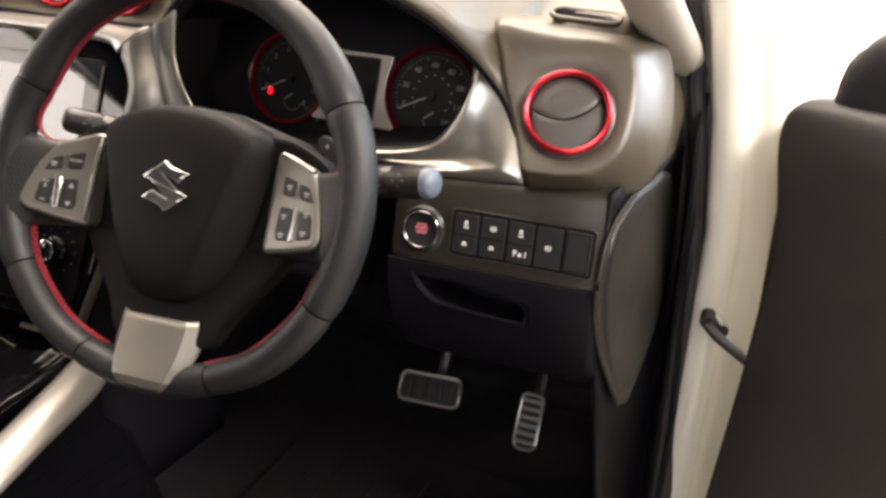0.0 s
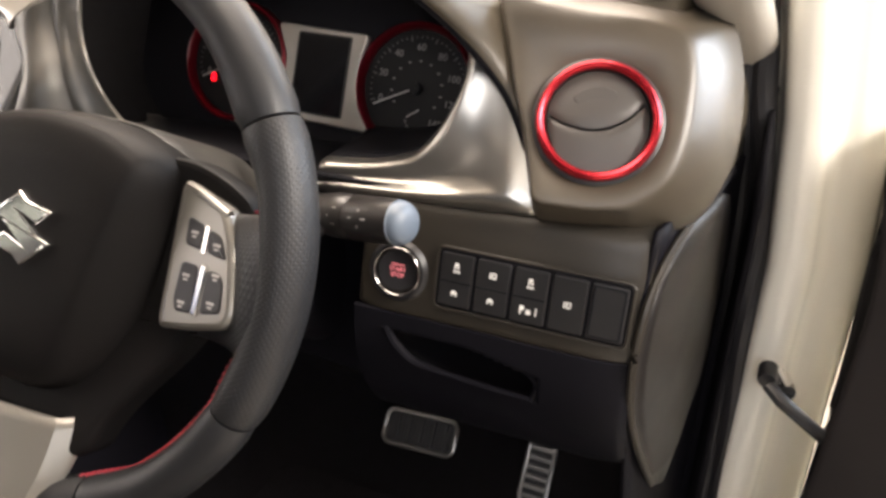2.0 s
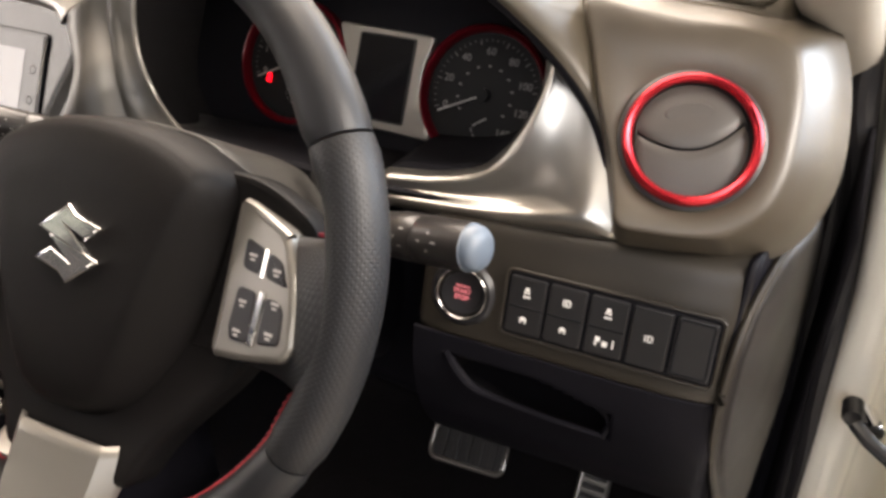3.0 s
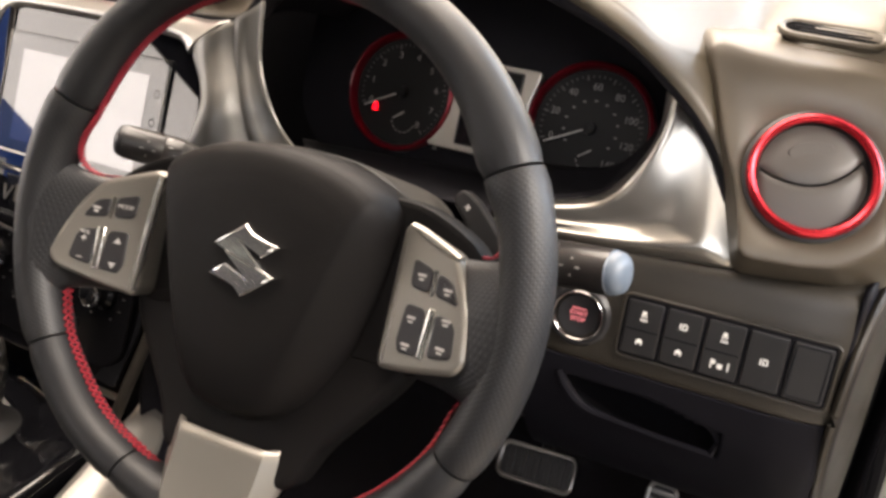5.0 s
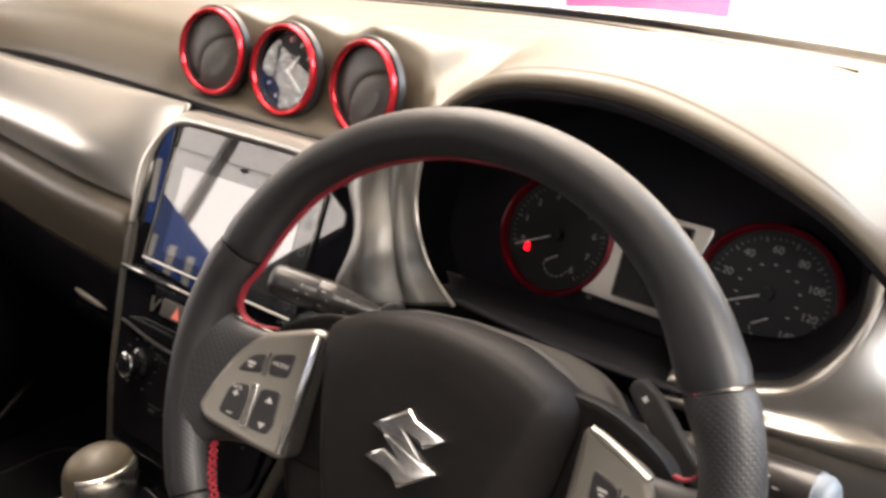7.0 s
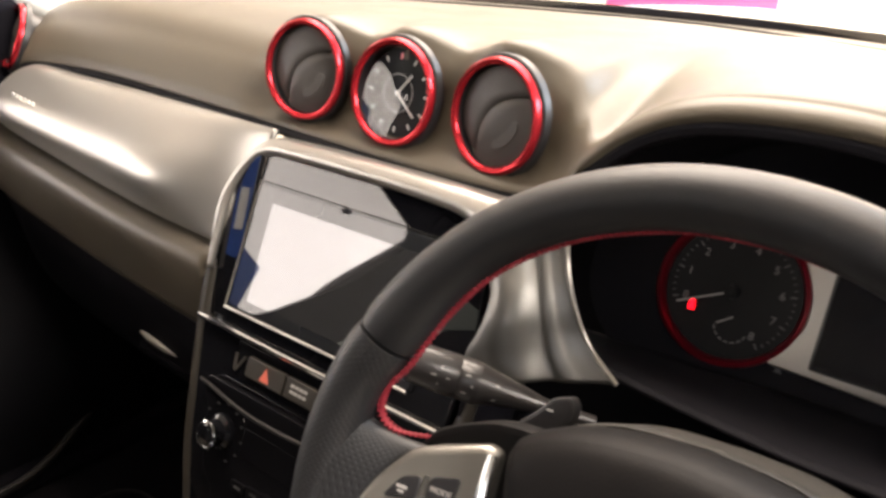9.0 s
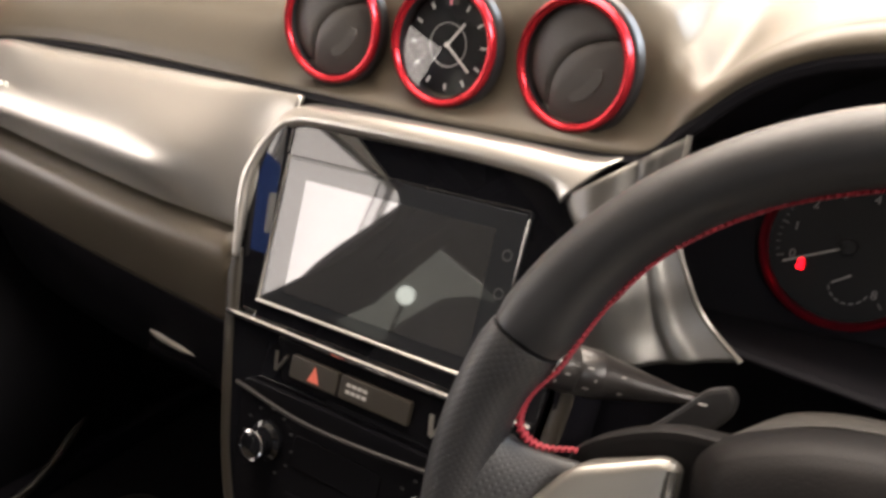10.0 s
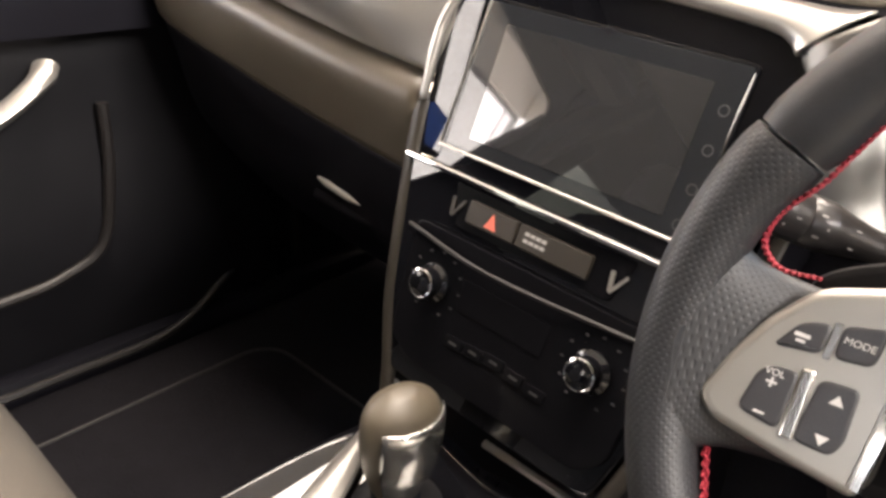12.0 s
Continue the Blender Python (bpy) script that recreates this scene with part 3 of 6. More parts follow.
for p in edge:
    x = p.x
    mid = 1 - smooth01(0.13, 0.19, abs(x - 0.003))
    hood = smooth01(0.15, 0.20, x) * (1 - smooth01(0.52, 0.60, x))
    pod = smooth01(0.52, 0.605, x)
    side = 1 - max(mid, hood, pod)
    wave = 0.5 - 0.5 * math.cos(2 * math.pi * (x + 0.001) / 0.1025)  # 0 over each of the three round openings
    c1 = Vector((x, 0.2275, 1.135))
    c2 = Vector((x, 0.2275 + 0.012 * wave, 1.196 - 0.008 * wave))
    c3 = Vector((x, 0.25 + 0.02 * wave, 1.213 - 0.012 * wave))
    s1, s2, s3 = p + Vector((0, 0.006, 0.016)), p + Vector((0, 0.028, 0.046)), p + Vector((0, 0.070, 0.072))
    h1, h2, h3 = p + Vector((0, -0.002, 0.005)), p + Vector((0, 0.006, 0.011)), p + Vector((0, 0.035, 0.017))
    top = 1.146 - 0.35 * max(0, x - 0.67) - 0.02 * (1 - smooth01(0.56, 0.62, x))
    depth = 0.225 + 0.20 * max(0.0, x - 0.60) + 3.0 * max(0.0, x - 0.672)
    d1 = Vector((x, p.y + 0.008, p.z + 0.010))
    d2 = Vector((x, max(p.y + 0.010, depth + 0.026), p.z * 0.42 + top * 0.58))
    d3 = Vector((x, max(p.y + 0.03, depth + 0.050), top))
    last = Vector((x, 0.40, 1.207 - 0.050 * smooth01(0.35, 0.7, abs(x)) + 0.004 * hood))
    back = Vector((x, 0.83 - 0.62 * x * x, 1.210 - 0.022 * x * x))
    weights = [max(w, 0.0) for w in (mid, side, hood, pod)]
    total = sum(weights)
    rows[0].append(p)
    for k, four in enumerate(((c1, s1, h1, d1), (c2, s2, h2, d2), (c3, s3, h3, d3))):
        rows[k + 1].append(sum((v * w for v, w in zip(four, weights)), Vector()) / total)
    rows[4].append(last)
    rows[5].append(back)
cols = [spline([r[i] for r in rows], 36) for i in range(len(edge))]
# boxy pod round the end vent: a flat face with rounded edges and receding sides
PODM = axes((0.641, 0.196, 1.0700), 32, 14)
POD_FACE = [(-0.037, -0.056), (-0.020, -0.0585), (0.005, -0.058), (0.026, -0.053), (0.045, -0.038), (0.0545, -0.012), (0.0570, 0.018), (0.0560, 0.046), (0.048, 0.064), (0.020, 0.0715), (-0.014, 0.0730), (-0.045, 0.078), (-0.072, 0.082), (-0.066, 0.055), (-0.057, 0.020), (-0.046, -0.012), (-0.040, -0.040)]
POD_BACK = [(-0.033, -0.062), (-0.018, -0.065), (0.010, -0.066), (0.046, -0.065), (0.078, -0.046), (0.096, -0.014), (0.1020, 0.025), (0.0980, 0.076), (0.082, 0.105), (0.030, 0.114), (-0.014, 0.118), (-0.055, 0.120), (-0.085, 0.116), (-0.075, 0.055), (-0.062, 0.020), (-0.050, -0.012), (-0.042, -0.040)]
loops = [[(p.x, p.y) for p in spline([(a, b, 0) for a, b in ring], 96, closed=True)] for ring in (POD_FACE, POD_BACK)]
rows = []
for f, w, hole in ((0.0, -0.004, 1.0), (0.0, -0.0005, 0.0), (0.04, -0.0008, 0.0), (0.12, -0.0035, 0.0), (0.25, -0.009, 0.0), (0.5, -0.022, 0.0), (1.0, -0.050, 0.0), (1.08, -0.085, 0.0)):
    rows.append([PODM @ Vector((a + (c - a) * f, b + (d - b) * f, w)) for (a, b), (c, d) in zip(*loops)])
inner_ring = []
for a, b in loops[0]:
    k = 0.0425 / math.hypot(a, b)
    inner_ring.append((a * k, b * k))
rows[0] = [PODM @ Vector((a, b, -0.004)) for a, b in inner_ring]
rows.insert(1, [PODM @ Vector((a * 1.05, b * 1.05, -0.0004)) for a, b in inner_ring])
rows.insert(2, [PODM @ Vector(((a * 1.05 + 0.9 * (c - a * 1.05)), (b * 1.05 + 0.9 * (d - b * 1.05)), 0.0)) for (a, b), (c, d) in zip(inner_ring, loops[0])])
part("vent_pod", skin(rows, closed_u=True), BANDP, dash, "grey-brown pod round the end vent", thick=0.002, sharp=80)
part("upper_pad", skin([[c[j] for c in cols] for j in range(36)]), PAD, dash, "soft grey-brown upper dash pad", thick=0.004, sharp=80)
# dark shadow-gap strip below the pad
part("pad_piping", tube([p + Vector((0, 0.003, -0.004 + 0.002 * smooth01(0.45, 0.52, p.x))) for p in edge], [0.0056 - 0.0012 * smooth01(0.45, 0.52, p.x) for p in edge], 8), HOOD, dash)

# silver panel in front of the passenger
top_edge = [Vector((x, 0.193 + 0.006 * smooth01(-0.5, -0.15, x), 1.113 - 0.004 * smooth01(-0.4, -0.15, x) - 0.05 * smooth01(-0.56, -0.66, x))) for x in (-0.655, -0.63, -0.60, -0.55, -0.45, -0.35, -0.25, -0.165, -0.125)]
low_edge = [(-0.66, 0.205, 1.050), (-0.63, 0.185, 1.044), (-0.60, 0.172, 1.041), (-0.55, 0.162, 1.036), (-0.45, 0.160, 1.025), (-0.35, 0.160, 1.0135), (-0.25, 0.160, 1.005), (-0.172, 0.1605, 0.9985), (-0.130, 0.164, 0.995)]
bulge = [Vector(lerp(a, b, 0.55)) + Vector((0, -0.036 * smooth01(-0.67, -0.58, a[0]) * (1 - 0.9 * smooth01(-0.22, -0.15, a[0])), 0)) for a, b in zip(top_edge, low_edge)]
upper = [Vector(lerp(a, b, 0.12)) + Vector((0, -0.014 * smooth01(-0.67, -0.6, a[0]) * (1 - 0.9 * smooth01(-0.22, -0.15, a[0])), 0.002)) for a, b in zip(top_edge, low_edge)]
lower = [Vector(lerp(a, b, 0.93)) + Vector((0, -0.014 * smooth01(-0.67, -0.6, a[0]) * (1 - 0.9 * smooth01(-0.22, -0.15, a[0])), 0)) for a, b in zip(top_edge, low_edge)]
part("passenger_trim_panel", patch([top_edge, upper, bulge, lower, low_edge], 60, 24), SILVER, dash, "satin silver trim panel before the passenger", thick=0.004, sharp=60)

for k in range(6):
    part("badge_bar", box(0.0055, 0.0050, 0.0010, axes((-0.518 + 0.0095 * k, 0.1435 - 0.0001 * k, 1.0865 - 0.0007 * k), 4, 0)), BRIGHT, dash, smooth=False)
# padded band and glovebox below it
band = [[(-0.75, 0.27, 1.045), (-0.66, 0.21, 1.047), (-0.60, 0.178, 1.036), (-0.45, 0.166, 1.021), (-0.30, 0.164, 1.006), (-0.166, 0.166, 0.993)],
        [(-0.75, 0.24, 1.02), (-0.66, 0.175, 1.030), (-0.60, 0.148, 1.020), (-0.45, 0.138, 1.004), (-0.30, 0.138, 0.988), (-0.166, 0.148, 0.976)],
        [(-0.75, 0.235, 0.98), (-0.66, 0.172, 0.985), (-0.60, 0.150, 0.972), (-0.45, 0.145, 0.955), (-0.30, 0.145, 0.940), (-0.160, 0.148, 0.930)],
        [(-0.75, 0.24, 0.92), (-0.66, 0.19, 0.920), (-0.60, 0.172, 0.905), (-0.45, 0.165, 0.890), (-0.30, 0.162, 0.875), (-0.150, 0.155, 0.865)],
        [(-0.75, 0.27, 0.82), (-0.66, 0.235, 0.80), (-0.60, 0.22, 0.79), (-0.45, 0.21, 0.785), (-0.30, 0.205, 0.78), (-0.135, 0.20, 0.77)],
        [(-0.75, 0.42, 0.66), (-0.66, 0.40, 0.64), (-0.60, 0.39, 0.63), (-0.45, 0.38, 0.63), (-0.30, 0.38, 0.63), (-0.12, 0.36, 0.63)],
        [(-0.75, 0.66, 0.60), (-0.66, 0.66, 0.60), (-0.60, 0.66, 0.60), (-0.45, 0.66, 0.60), (-0.30, 0.66, 0.60), (-0.12, 0.66, 0.60)]]
cols = [spline([spline(r, 50)[i] for r in band], 49) for i in range(50)]
part("padded_band", skin([[c[j] for c in cols] for j in range(0, 20)]), BANDP, dash, "grey-brown padded band", thick=0.004, sharp=80)
# same loft in a darker plastic, standing in for shade under the band
part("glovebox", skin([[c[j] + Vector((0, 0.003, 0)) for c in cols] for j in range(19, 49)]), DARK, dash, "glovebox lid and lower panel, darkened for the shade below the band", thick=0.004, sharp=80)

# driver's side lower panel: a rounded ledge, an upright band for the switches, then the dark knee panel
XS = (0.476, 0.482, 0.50, 0.53, 0.56, 0.59, 0.62, 0.66, 0.685, 0.694)
levels = [(0.240, 0.990), (0.205, 0.996), (0.186, 0.992), (0.178, 0.978), (0.1725, 0.957), (0.1650, 0.918), (0.1645, 0.908)]
curves = []
for k, (y, z) in enumerate(levels):
    row = []
    for x in XS:
        end = smooth01(0.675, 0.70, x)
        row.append((x, y + 0.04 * (x - 0.615) + 0.010 * end + 0.012 * (1 - smooth01(0.474, 0.486, x)), z + (0.004 * smooth01(0.5, 0.7, x) if k < 3 else 0)))
    curves.append(row)
part("switch_band", patch(curves, 60, 30), TRIM, dash, "grey-brown rounded ledge and switch band", thick=0.003, sharp=80)
levels = [(0.164, 0.907), (0.164, 0.885), (0.168, 0.86), (0.185, 0.82), (0.225, 0.775), (0.30, 0.735), (0.42, 0.72), (0.62, 0.72)]
bm = patch([[(x, y + 0.04 * (x - 0.615) + 0.01 * smooth01(0.675, 0.70, x), z) for x in XS] for y, z in levels], 140, 90)
# the pull recess is a real hollow in it
def in_recess(x, z):
    f = (x - 0.505) / 0.122
    if not 0 < f < 1:
        return False
    low = 0.889 - 0.026 * smooth01(0.0, 0.22, f) - 0.006 * f
    high = 0.8915 - 0.010 * smooth01(0.5, 1.0, f)
    return low < z < high


bmesh.ops.delete(bm, geom=[f for f in bm.faces if in_recess(f.calc_center_median().x, f.calc_center_median().z) and f.calc_center_median().y < 0.2], context="FACES")
part("knee_panel", bm, DARK, dash, "dark lower knee panel with a pull recess", thick=0.003, sharp=80)
part("defroster_slot", tube(spline([(-0.45, 0.52, 1.2035), (-0.3, 0.625, 1.2105), (-0.12, 0.73, 1.2115), (0.0, 0.757, 1.212), (0.12, 0.73, 1.2115), (0.3, 0.625, 1.2105), (0.45, 0.52, 1.2065)], 50), 0.0022, 6), HOOD, dash)
part("column_gap_panel", patch([[(0.15, 0.24, 0.985), (0.30, 0.25, 0.985), (0.49, 0.24, 0.985)], [(0.14, 0.20, 0.90), (0.30, 0.24, 0.90), (0.49, 0.225, 0.90)], [(0.13, 0.20, 0.80), (0.30, 0.25, 0.78), (0.49, 0.24, 0.78)], [(0.12, 0.34, 0.70), (0.30, 0.42, 0.70), (0.49, 0.42, 0.70)]], 20, 20), DARK, dash, thick=0.003)
part("console_side", patch([[(0.142, 0.15, 0.985), (0.150, 0.22, 0.985)], [(0.140, 0.13, 0.90), (0.150, 0.24, 0.90)], [(0.115, 0.09, 0.76), (0.13, 0.26, 0.76)], [(0.118, 0.10, 0.50), (0.13, 0.30, 0.50)]], 8, 16), DARK, dash, thick=0.003)


# ---- round vents and clock ----
def ring_body(m, r, parent, fat=0.9):
    part("red_ring", torus(r, [(fat * a, b) for a, b in ((-0.0030, 0.000), (-0.0034, 0.005), (-0.0020, 0.0078), (0.0005, 0.0086), (0.0026, 0.0072), (0.0034, 0.004), (0.0034, -0.003), (-0.0025, -0.003))], m), RED, parent, "glossy metallic red ring", sharp=50)
    part("ring_seat", torus(r, [(0.0033, -0.004), (0.0033, 0.0030), (0.0055, 0.0020), (0.0065, -0.004)], m), BLACK, parent)
    part("barrel_wall", lathe([(r - 0.0030, 0.004), (r - 0.0036, -0.006), (r - 0.0056, -0.020), (0.0001, -0.021)], 48, m), BLACK, parent)


def air_vent(place, rake, yaw, roll, r, label):
    v = thing("air_vent", place, label, "air vent", "round dash vents")
    m = axes(place, rake, yaw)
    ring_body(m, r, v)
    m = m @ pose(0, 0, 0, 0, 0, roll)
    inner = r - 0.0040
    # domed shutter in two leaves, parted by a curved slot
    split = lambda x: 0.30 * inner - 0.55 * inner * (1 - (x / inner) ** 2) * 0.9
    def leaf(sign, high):
        rows = []
        n = 24
        for i in range(n + 1):
            x = -inner + 2 * inner * i / n
            lim = math.sqrt(max(1e-9, inner * inner - x * x))
            s = max(-lim, min(lim, split(x)))
            a, b = (s + 0.0008, lim) if sign > 0 else (s - 0.0008, -lim)
            row = []
            for j in range(9):
                y = a + (b - a) * j / 8
                dome = 0.0065 * (1 - (x * x + y * y) / inner ** 2)
                fold = -0.002 * math.exp(-((y - a) / 0.0018) ** 2)
                row.append((x, y, 0.0002 + 0.7 * dome + 0.6 * high + 0.7 * fold))
            rows.append(row)
        bm = skin(rows)
        bm.transform(m)
        return bm
    part("upper_shutter", leaf(1, 0.0018), VENT, v)
    part("lower_shutter", leaf(-1, 0.0), VENT, v)
    part("finger_tab", lathe([(0.0001, 0.0015), (inner * 0.40, 0.0012), (inner * 0.45, -0.001)], 28, m @ pose(0.0, inner * 0.46, 0.0036) @ Matrix.Diagonal((1.0, 0.45, 1.0, 1.0)), cap=False), VENT, v)
    return v


RING = 0.0412
air_vent((-0.1035, 0.214, 1.1655), 4, 6, -135, RING, "round closed air vent with a red ring beside the clock")
air_vent((0.1015, 0.219, 1.1575), 4, -8, -135, RING, "round closed air vent with a red ring by the wheel")
air_vent((0.641, 0.196, 1.0700), 32, 14, 12, 0.0385, "round air vent with a red ring at the dash end")
air_vent((-0.641, 0.212, 1.135), 18, -16, -8, 0.0400, "round air vent with a red metallic ring at the passenger end")

clock = thing("dash_clock", (-0.0015, 0.219, 1.160), "round analogue clock with a black face and red ring", "clock")
m = axes((-0.0015, 0.218, 1.160), 6, 0)
ring_body(m, RING, clock)
part("clock_face", lathe([(RING - 0.005, -0.004), (0.0001, -0.0038)], 40, m, cap=False), DIAL, clock)
for k in range(12):
    a = math.pi / 2 - 2 * math.pi * k / 12
    part("hour_mark", box(0.0045, 0.0016, 0.0004, m @ pose(0.030 * math.cos(a), 0.030 * math.sin(a), -0.0034, 0, 0, math.degrees(a))), PRINTRED if k == 0 else PRINT, clock, smooth=False)
part("inner_circle", torus(0.0155, round_section(0.0003, 0.0002, 6, -0.0034), m), PRINT, clock)
part("hour_hand", box(0.019, 0.0018, 0.0005, at(m, 0.0075, 0.0085, -0.0026, 49)), PRINT, clock, smooth=False)
part("minute_hand", box(0.027, 0.0018, 0.0005, at(m, 0.0095, -0.0085, -0.0022, -42)), PRINT, clock, smooth=False)
part("hand_hub", lathe([(0.002, -0.003), (0.002, -0.0015), (0.0001, -0.0014)], 16, m), PRINT, clock)
pane = part("glass", lathe([(RING - 0.0045, 0.0), (0.02, 0.0010), (0.0001, 0.0014)], 40, m @ pose(0, 0, 0.002, -5)), PANE, clock, "clear domed glass")
pane.visible_shadow = False


# ---- instrument cluster ----
cluster = thing("instrument_cluster", (0.37, 0.29, 0.97), "dark instrument cluster with two red-ringed gauges", "instrument cluster")
GA = axes((0.37, 0.286, 1.05), 18, 0)
part("backplate", plate(soften([(-0.205, 0.13), (0.19, 0.13), (0.205, 0.06), (0.195, -0.06), (0.17, -0.075), (-0.17, -0.075), (-0.21, -0.03)], 0.03), -0.012, -0.006, 0.0, m=GA), HOOD, cluster)
# lining of the hood, from the pad's edge in to the gauges
arch = [p for p in edge if p.x > 0.168 and p.z > 1.0 and p.x < 0.61]
inner = []
for p in arch:
    f = (p.x - 0.37) / 0.24
    inner.append(Vector((0.37 + f * 0.205, 0.30 + 0.02 * (p.z - 1.05) / 0.1, 1.05 + (p.z - 1.05) * 0.80)))
half = [Vector(lerp(a, b, 0.5)) + Vector((0, 0, 0.006)) for a, b in zip(arch, inner)]
start = [p + Vector((0, 0.006, -0.003)) for p in arch]
part("hood_lining", skin([[spline([a, b, c], 10)[j] for a, b, c in zip(start, half, inner)] for j in range(10)]), HOOD, cluster, thick=0.002)
part("hood_edge_band", skin([[p + Vector((0, 0.004 + 0.018 * j / 3, -0.0065 - 0.004 * j / 3)) for p in arch if p.x < 0.535] for j in range(4)]), BLACK, cluster, "dark grey band along the hood's edge", thick=0.002)
# shelf below the gauges, sloping down to the column
# the hood's shade on the shelf is given by a darker material
part("lower_shelf", patch([[(0.20, 0.20, 0.998), (0.37, 0.17, 1.002), (0.52, 0.185, 0.999)], [(0.19, 0.25, 0.985), (0.37, 0.23, 0.992), (0.53, 0.25, 0.985)], [(0.17, 0.275, 0.985), (0.37, 0.275, 0.992), (0.55, 0.275, 0.985)]], 24, 10), HOOD, cluster, thick=0.003)


def gauge(cx, r, numbers, needle_deg, name, label):
    g = part(name, lathe([(r - 0.002, -0.004), (r * 0.62, -0.005), (0.0001, -0.005)], 56, at(GA, cx, 0, 0)), DIAL, cluster, label)
    m = at(GA, cx, 0, 0)
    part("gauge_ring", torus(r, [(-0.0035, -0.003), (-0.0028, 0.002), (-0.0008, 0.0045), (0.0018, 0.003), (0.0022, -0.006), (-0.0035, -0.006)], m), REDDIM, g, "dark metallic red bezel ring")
    for k in range(41):
        a = radians(200 - 252 * k / 40)
        long = 0.0045 if k % 5 == 0 else 0.0022
        part("tick", box(long, 0.0006 if k % 5 else 0.001, 0.0003, m @ pose((r - 0.0085 - long / 2) * math.cos(a), (r - 0.0085 - long / 2) * math.sin(a), -0.0043, 0, 0, math.degrees(a))), TICK, g, smooth=False)
    for k, word in enumerate(numbers):
        a = radians(200 - 252 * k / (len(numbers) - 1))
        writing("numeral", word, 0.0084, at(m, (r - 0.0185) * math.cos(a), (r - 0.0185) * math.sin(a), -0.0043), NUMERAL, g)
    a = radians(needle_deg)
    part("needle", box(r - 0.012, 0.0013, 0.0008, m @ pose((r - 0.012) * 0.5 * math.cos(a), (r - 0.012) * 0.5 * math.sin(a), -0.001, 0, 0, needle_deg)), DIALPRINT, g, smooth=False)
    part("needle_hub", lathe([(0.0055, -0.004), (0.005, 0.001), (0.0001, 0.0014)], 24, m), DIAL, g)
    # small gauge in the lower half
    part("small_arc", merge(*[box(0.0032, 0.0009, 0.0003, m @ pose(0.006 + 0.0125 * math.cos(b), -0.0245 + 0.0125 * math.sin(b), -0.0043, 0, 0, math.degrees(b) + 90)) for b in (radians(200 + 22 * i) for i in range(7))]), NUMERAL, g, smooth=False)
    part("small_needle", box(0.013, 0.0011, 0.0006, at(m, 0.0005, -0.0215, -0.003, 35)), DIALPRINT, g, smooth=False)
    return g


gauge(-0.0935, 0.0535, [str(k) for k in range(9)], 206, "rev_counter", "round rev counter with white numerals")
SPEED = gauge(0.0915, 0.0535, [str(k) for k in range(0, 160, 20)], 206, "speedometer", "round speedometer with white numerals")
for i in range(11):
    b = radians(215 - 25 * i)
    part("scale_mark", box(0.0024, 0.0014, 0.0003, at(GA, 0.0915 + 0.0235 * math.cos(b), 0.0235 * math.sin(b), -0.0043)), NUMERAL, SPEED, smooth=False)
part("warning_lamp", merge(lathe([(0.0018, -0.0035), (0.0015, -0.0028), (0.0001, -0.0026)], 12, at(GA, -0.1195, -0.0150, 0)), box(0.0052, 0.0016, 0.0006, at(GA, -0.1195, -0.0178, -0.003, 20)), box(0.0048, 0.0018, 0.0006, at(GA, -0.1195, -0.0202, -0.003)), box(0.0014, 0.0066, 0.0006, at(GA, -0.1195, -0.0178, -0.003, 35))), LAMP, cluster, "lit red warning lamp")
part("indicator", plate([(-0.003, -0.002), (0.003, -0.002), (0, 0.003)], -0.004, -0.0035, m=at(GA, -0.047, -0.044, 0.004)), TICK, cluster, smooth=False)
# middle display in its flared silver surround
shape = [(-0.052, 0.041), (0.042, 0.039), (0.0355, 0.012), (0.0365, -0.012), (0.054, -0.045), (-0.058, -0.042), (-0.0385, -0.012), (-0.0385, 0.012)]
part("display_surround", plate(soften(shape, 0.006), -0.005, 0.002, 0.0015, m=GA), SILVER, cluster, "brushed silver flared surround")
part("display_frame", plate(rounded(0.055, 0.072, 0.002, -0.001, -0.001), 0.0, 0.0028, 0.0008, m=GA), BLACK, cluster)
part("display", plate(rounded(0.0505, 0.0685, 0.001, -0.001, -0.001), 0.002, 0.0034, 0.0, m=GA), LCD, cluster, "dark information display, switched off", smooth=False)

# satin silver wing between the gauges and the end vent: a lip round the gauges, a hollow, a rounded fold and an upright lower band
lip_back = spline([(0.533, 0.230, 1.102), (0.5345, 0.219, 1.0745), (0.526, 0.212, 1.052), (0.513, 0.208, 1.0325), (0.499, 0.205, 1.0205), (0.470, 0.200, 1.0125), (0.430, 0.196, 1.008)], 48)
lip = spline([(0.543, 0.218, 1.1075), (0.5425, 0.209, 1.088), (0.5380, 0.2015, 1.0666), (0.5310, 0.1970, 1.0487), (0.5205, 0.194, 1.0310), (0.503, 0.1915, 1.0175), (0.470, 0.187, 1.0090), (0.430, 0.183, 1.0045)], 48)
far = spline([(0.548, 0.2255, 1.110), (0.5675, 0.2225, 1.098), (0.5800, 0.2165, 1.0805), (0.5905, 0.2085, 1.0572), (0.6010, 0.1985, 1.0318), (0.6075, 0.1900, 1.0095), (0.6075, 0.1870, 0.9985)], 28) + spline([(0.6010, 0.1868, 0.9972), (0.568, 0.1860, 0.9935), (0.521, 0.1840, 0.9900), (0.430, 0.1790, 0.9860)], 20)
rows = []
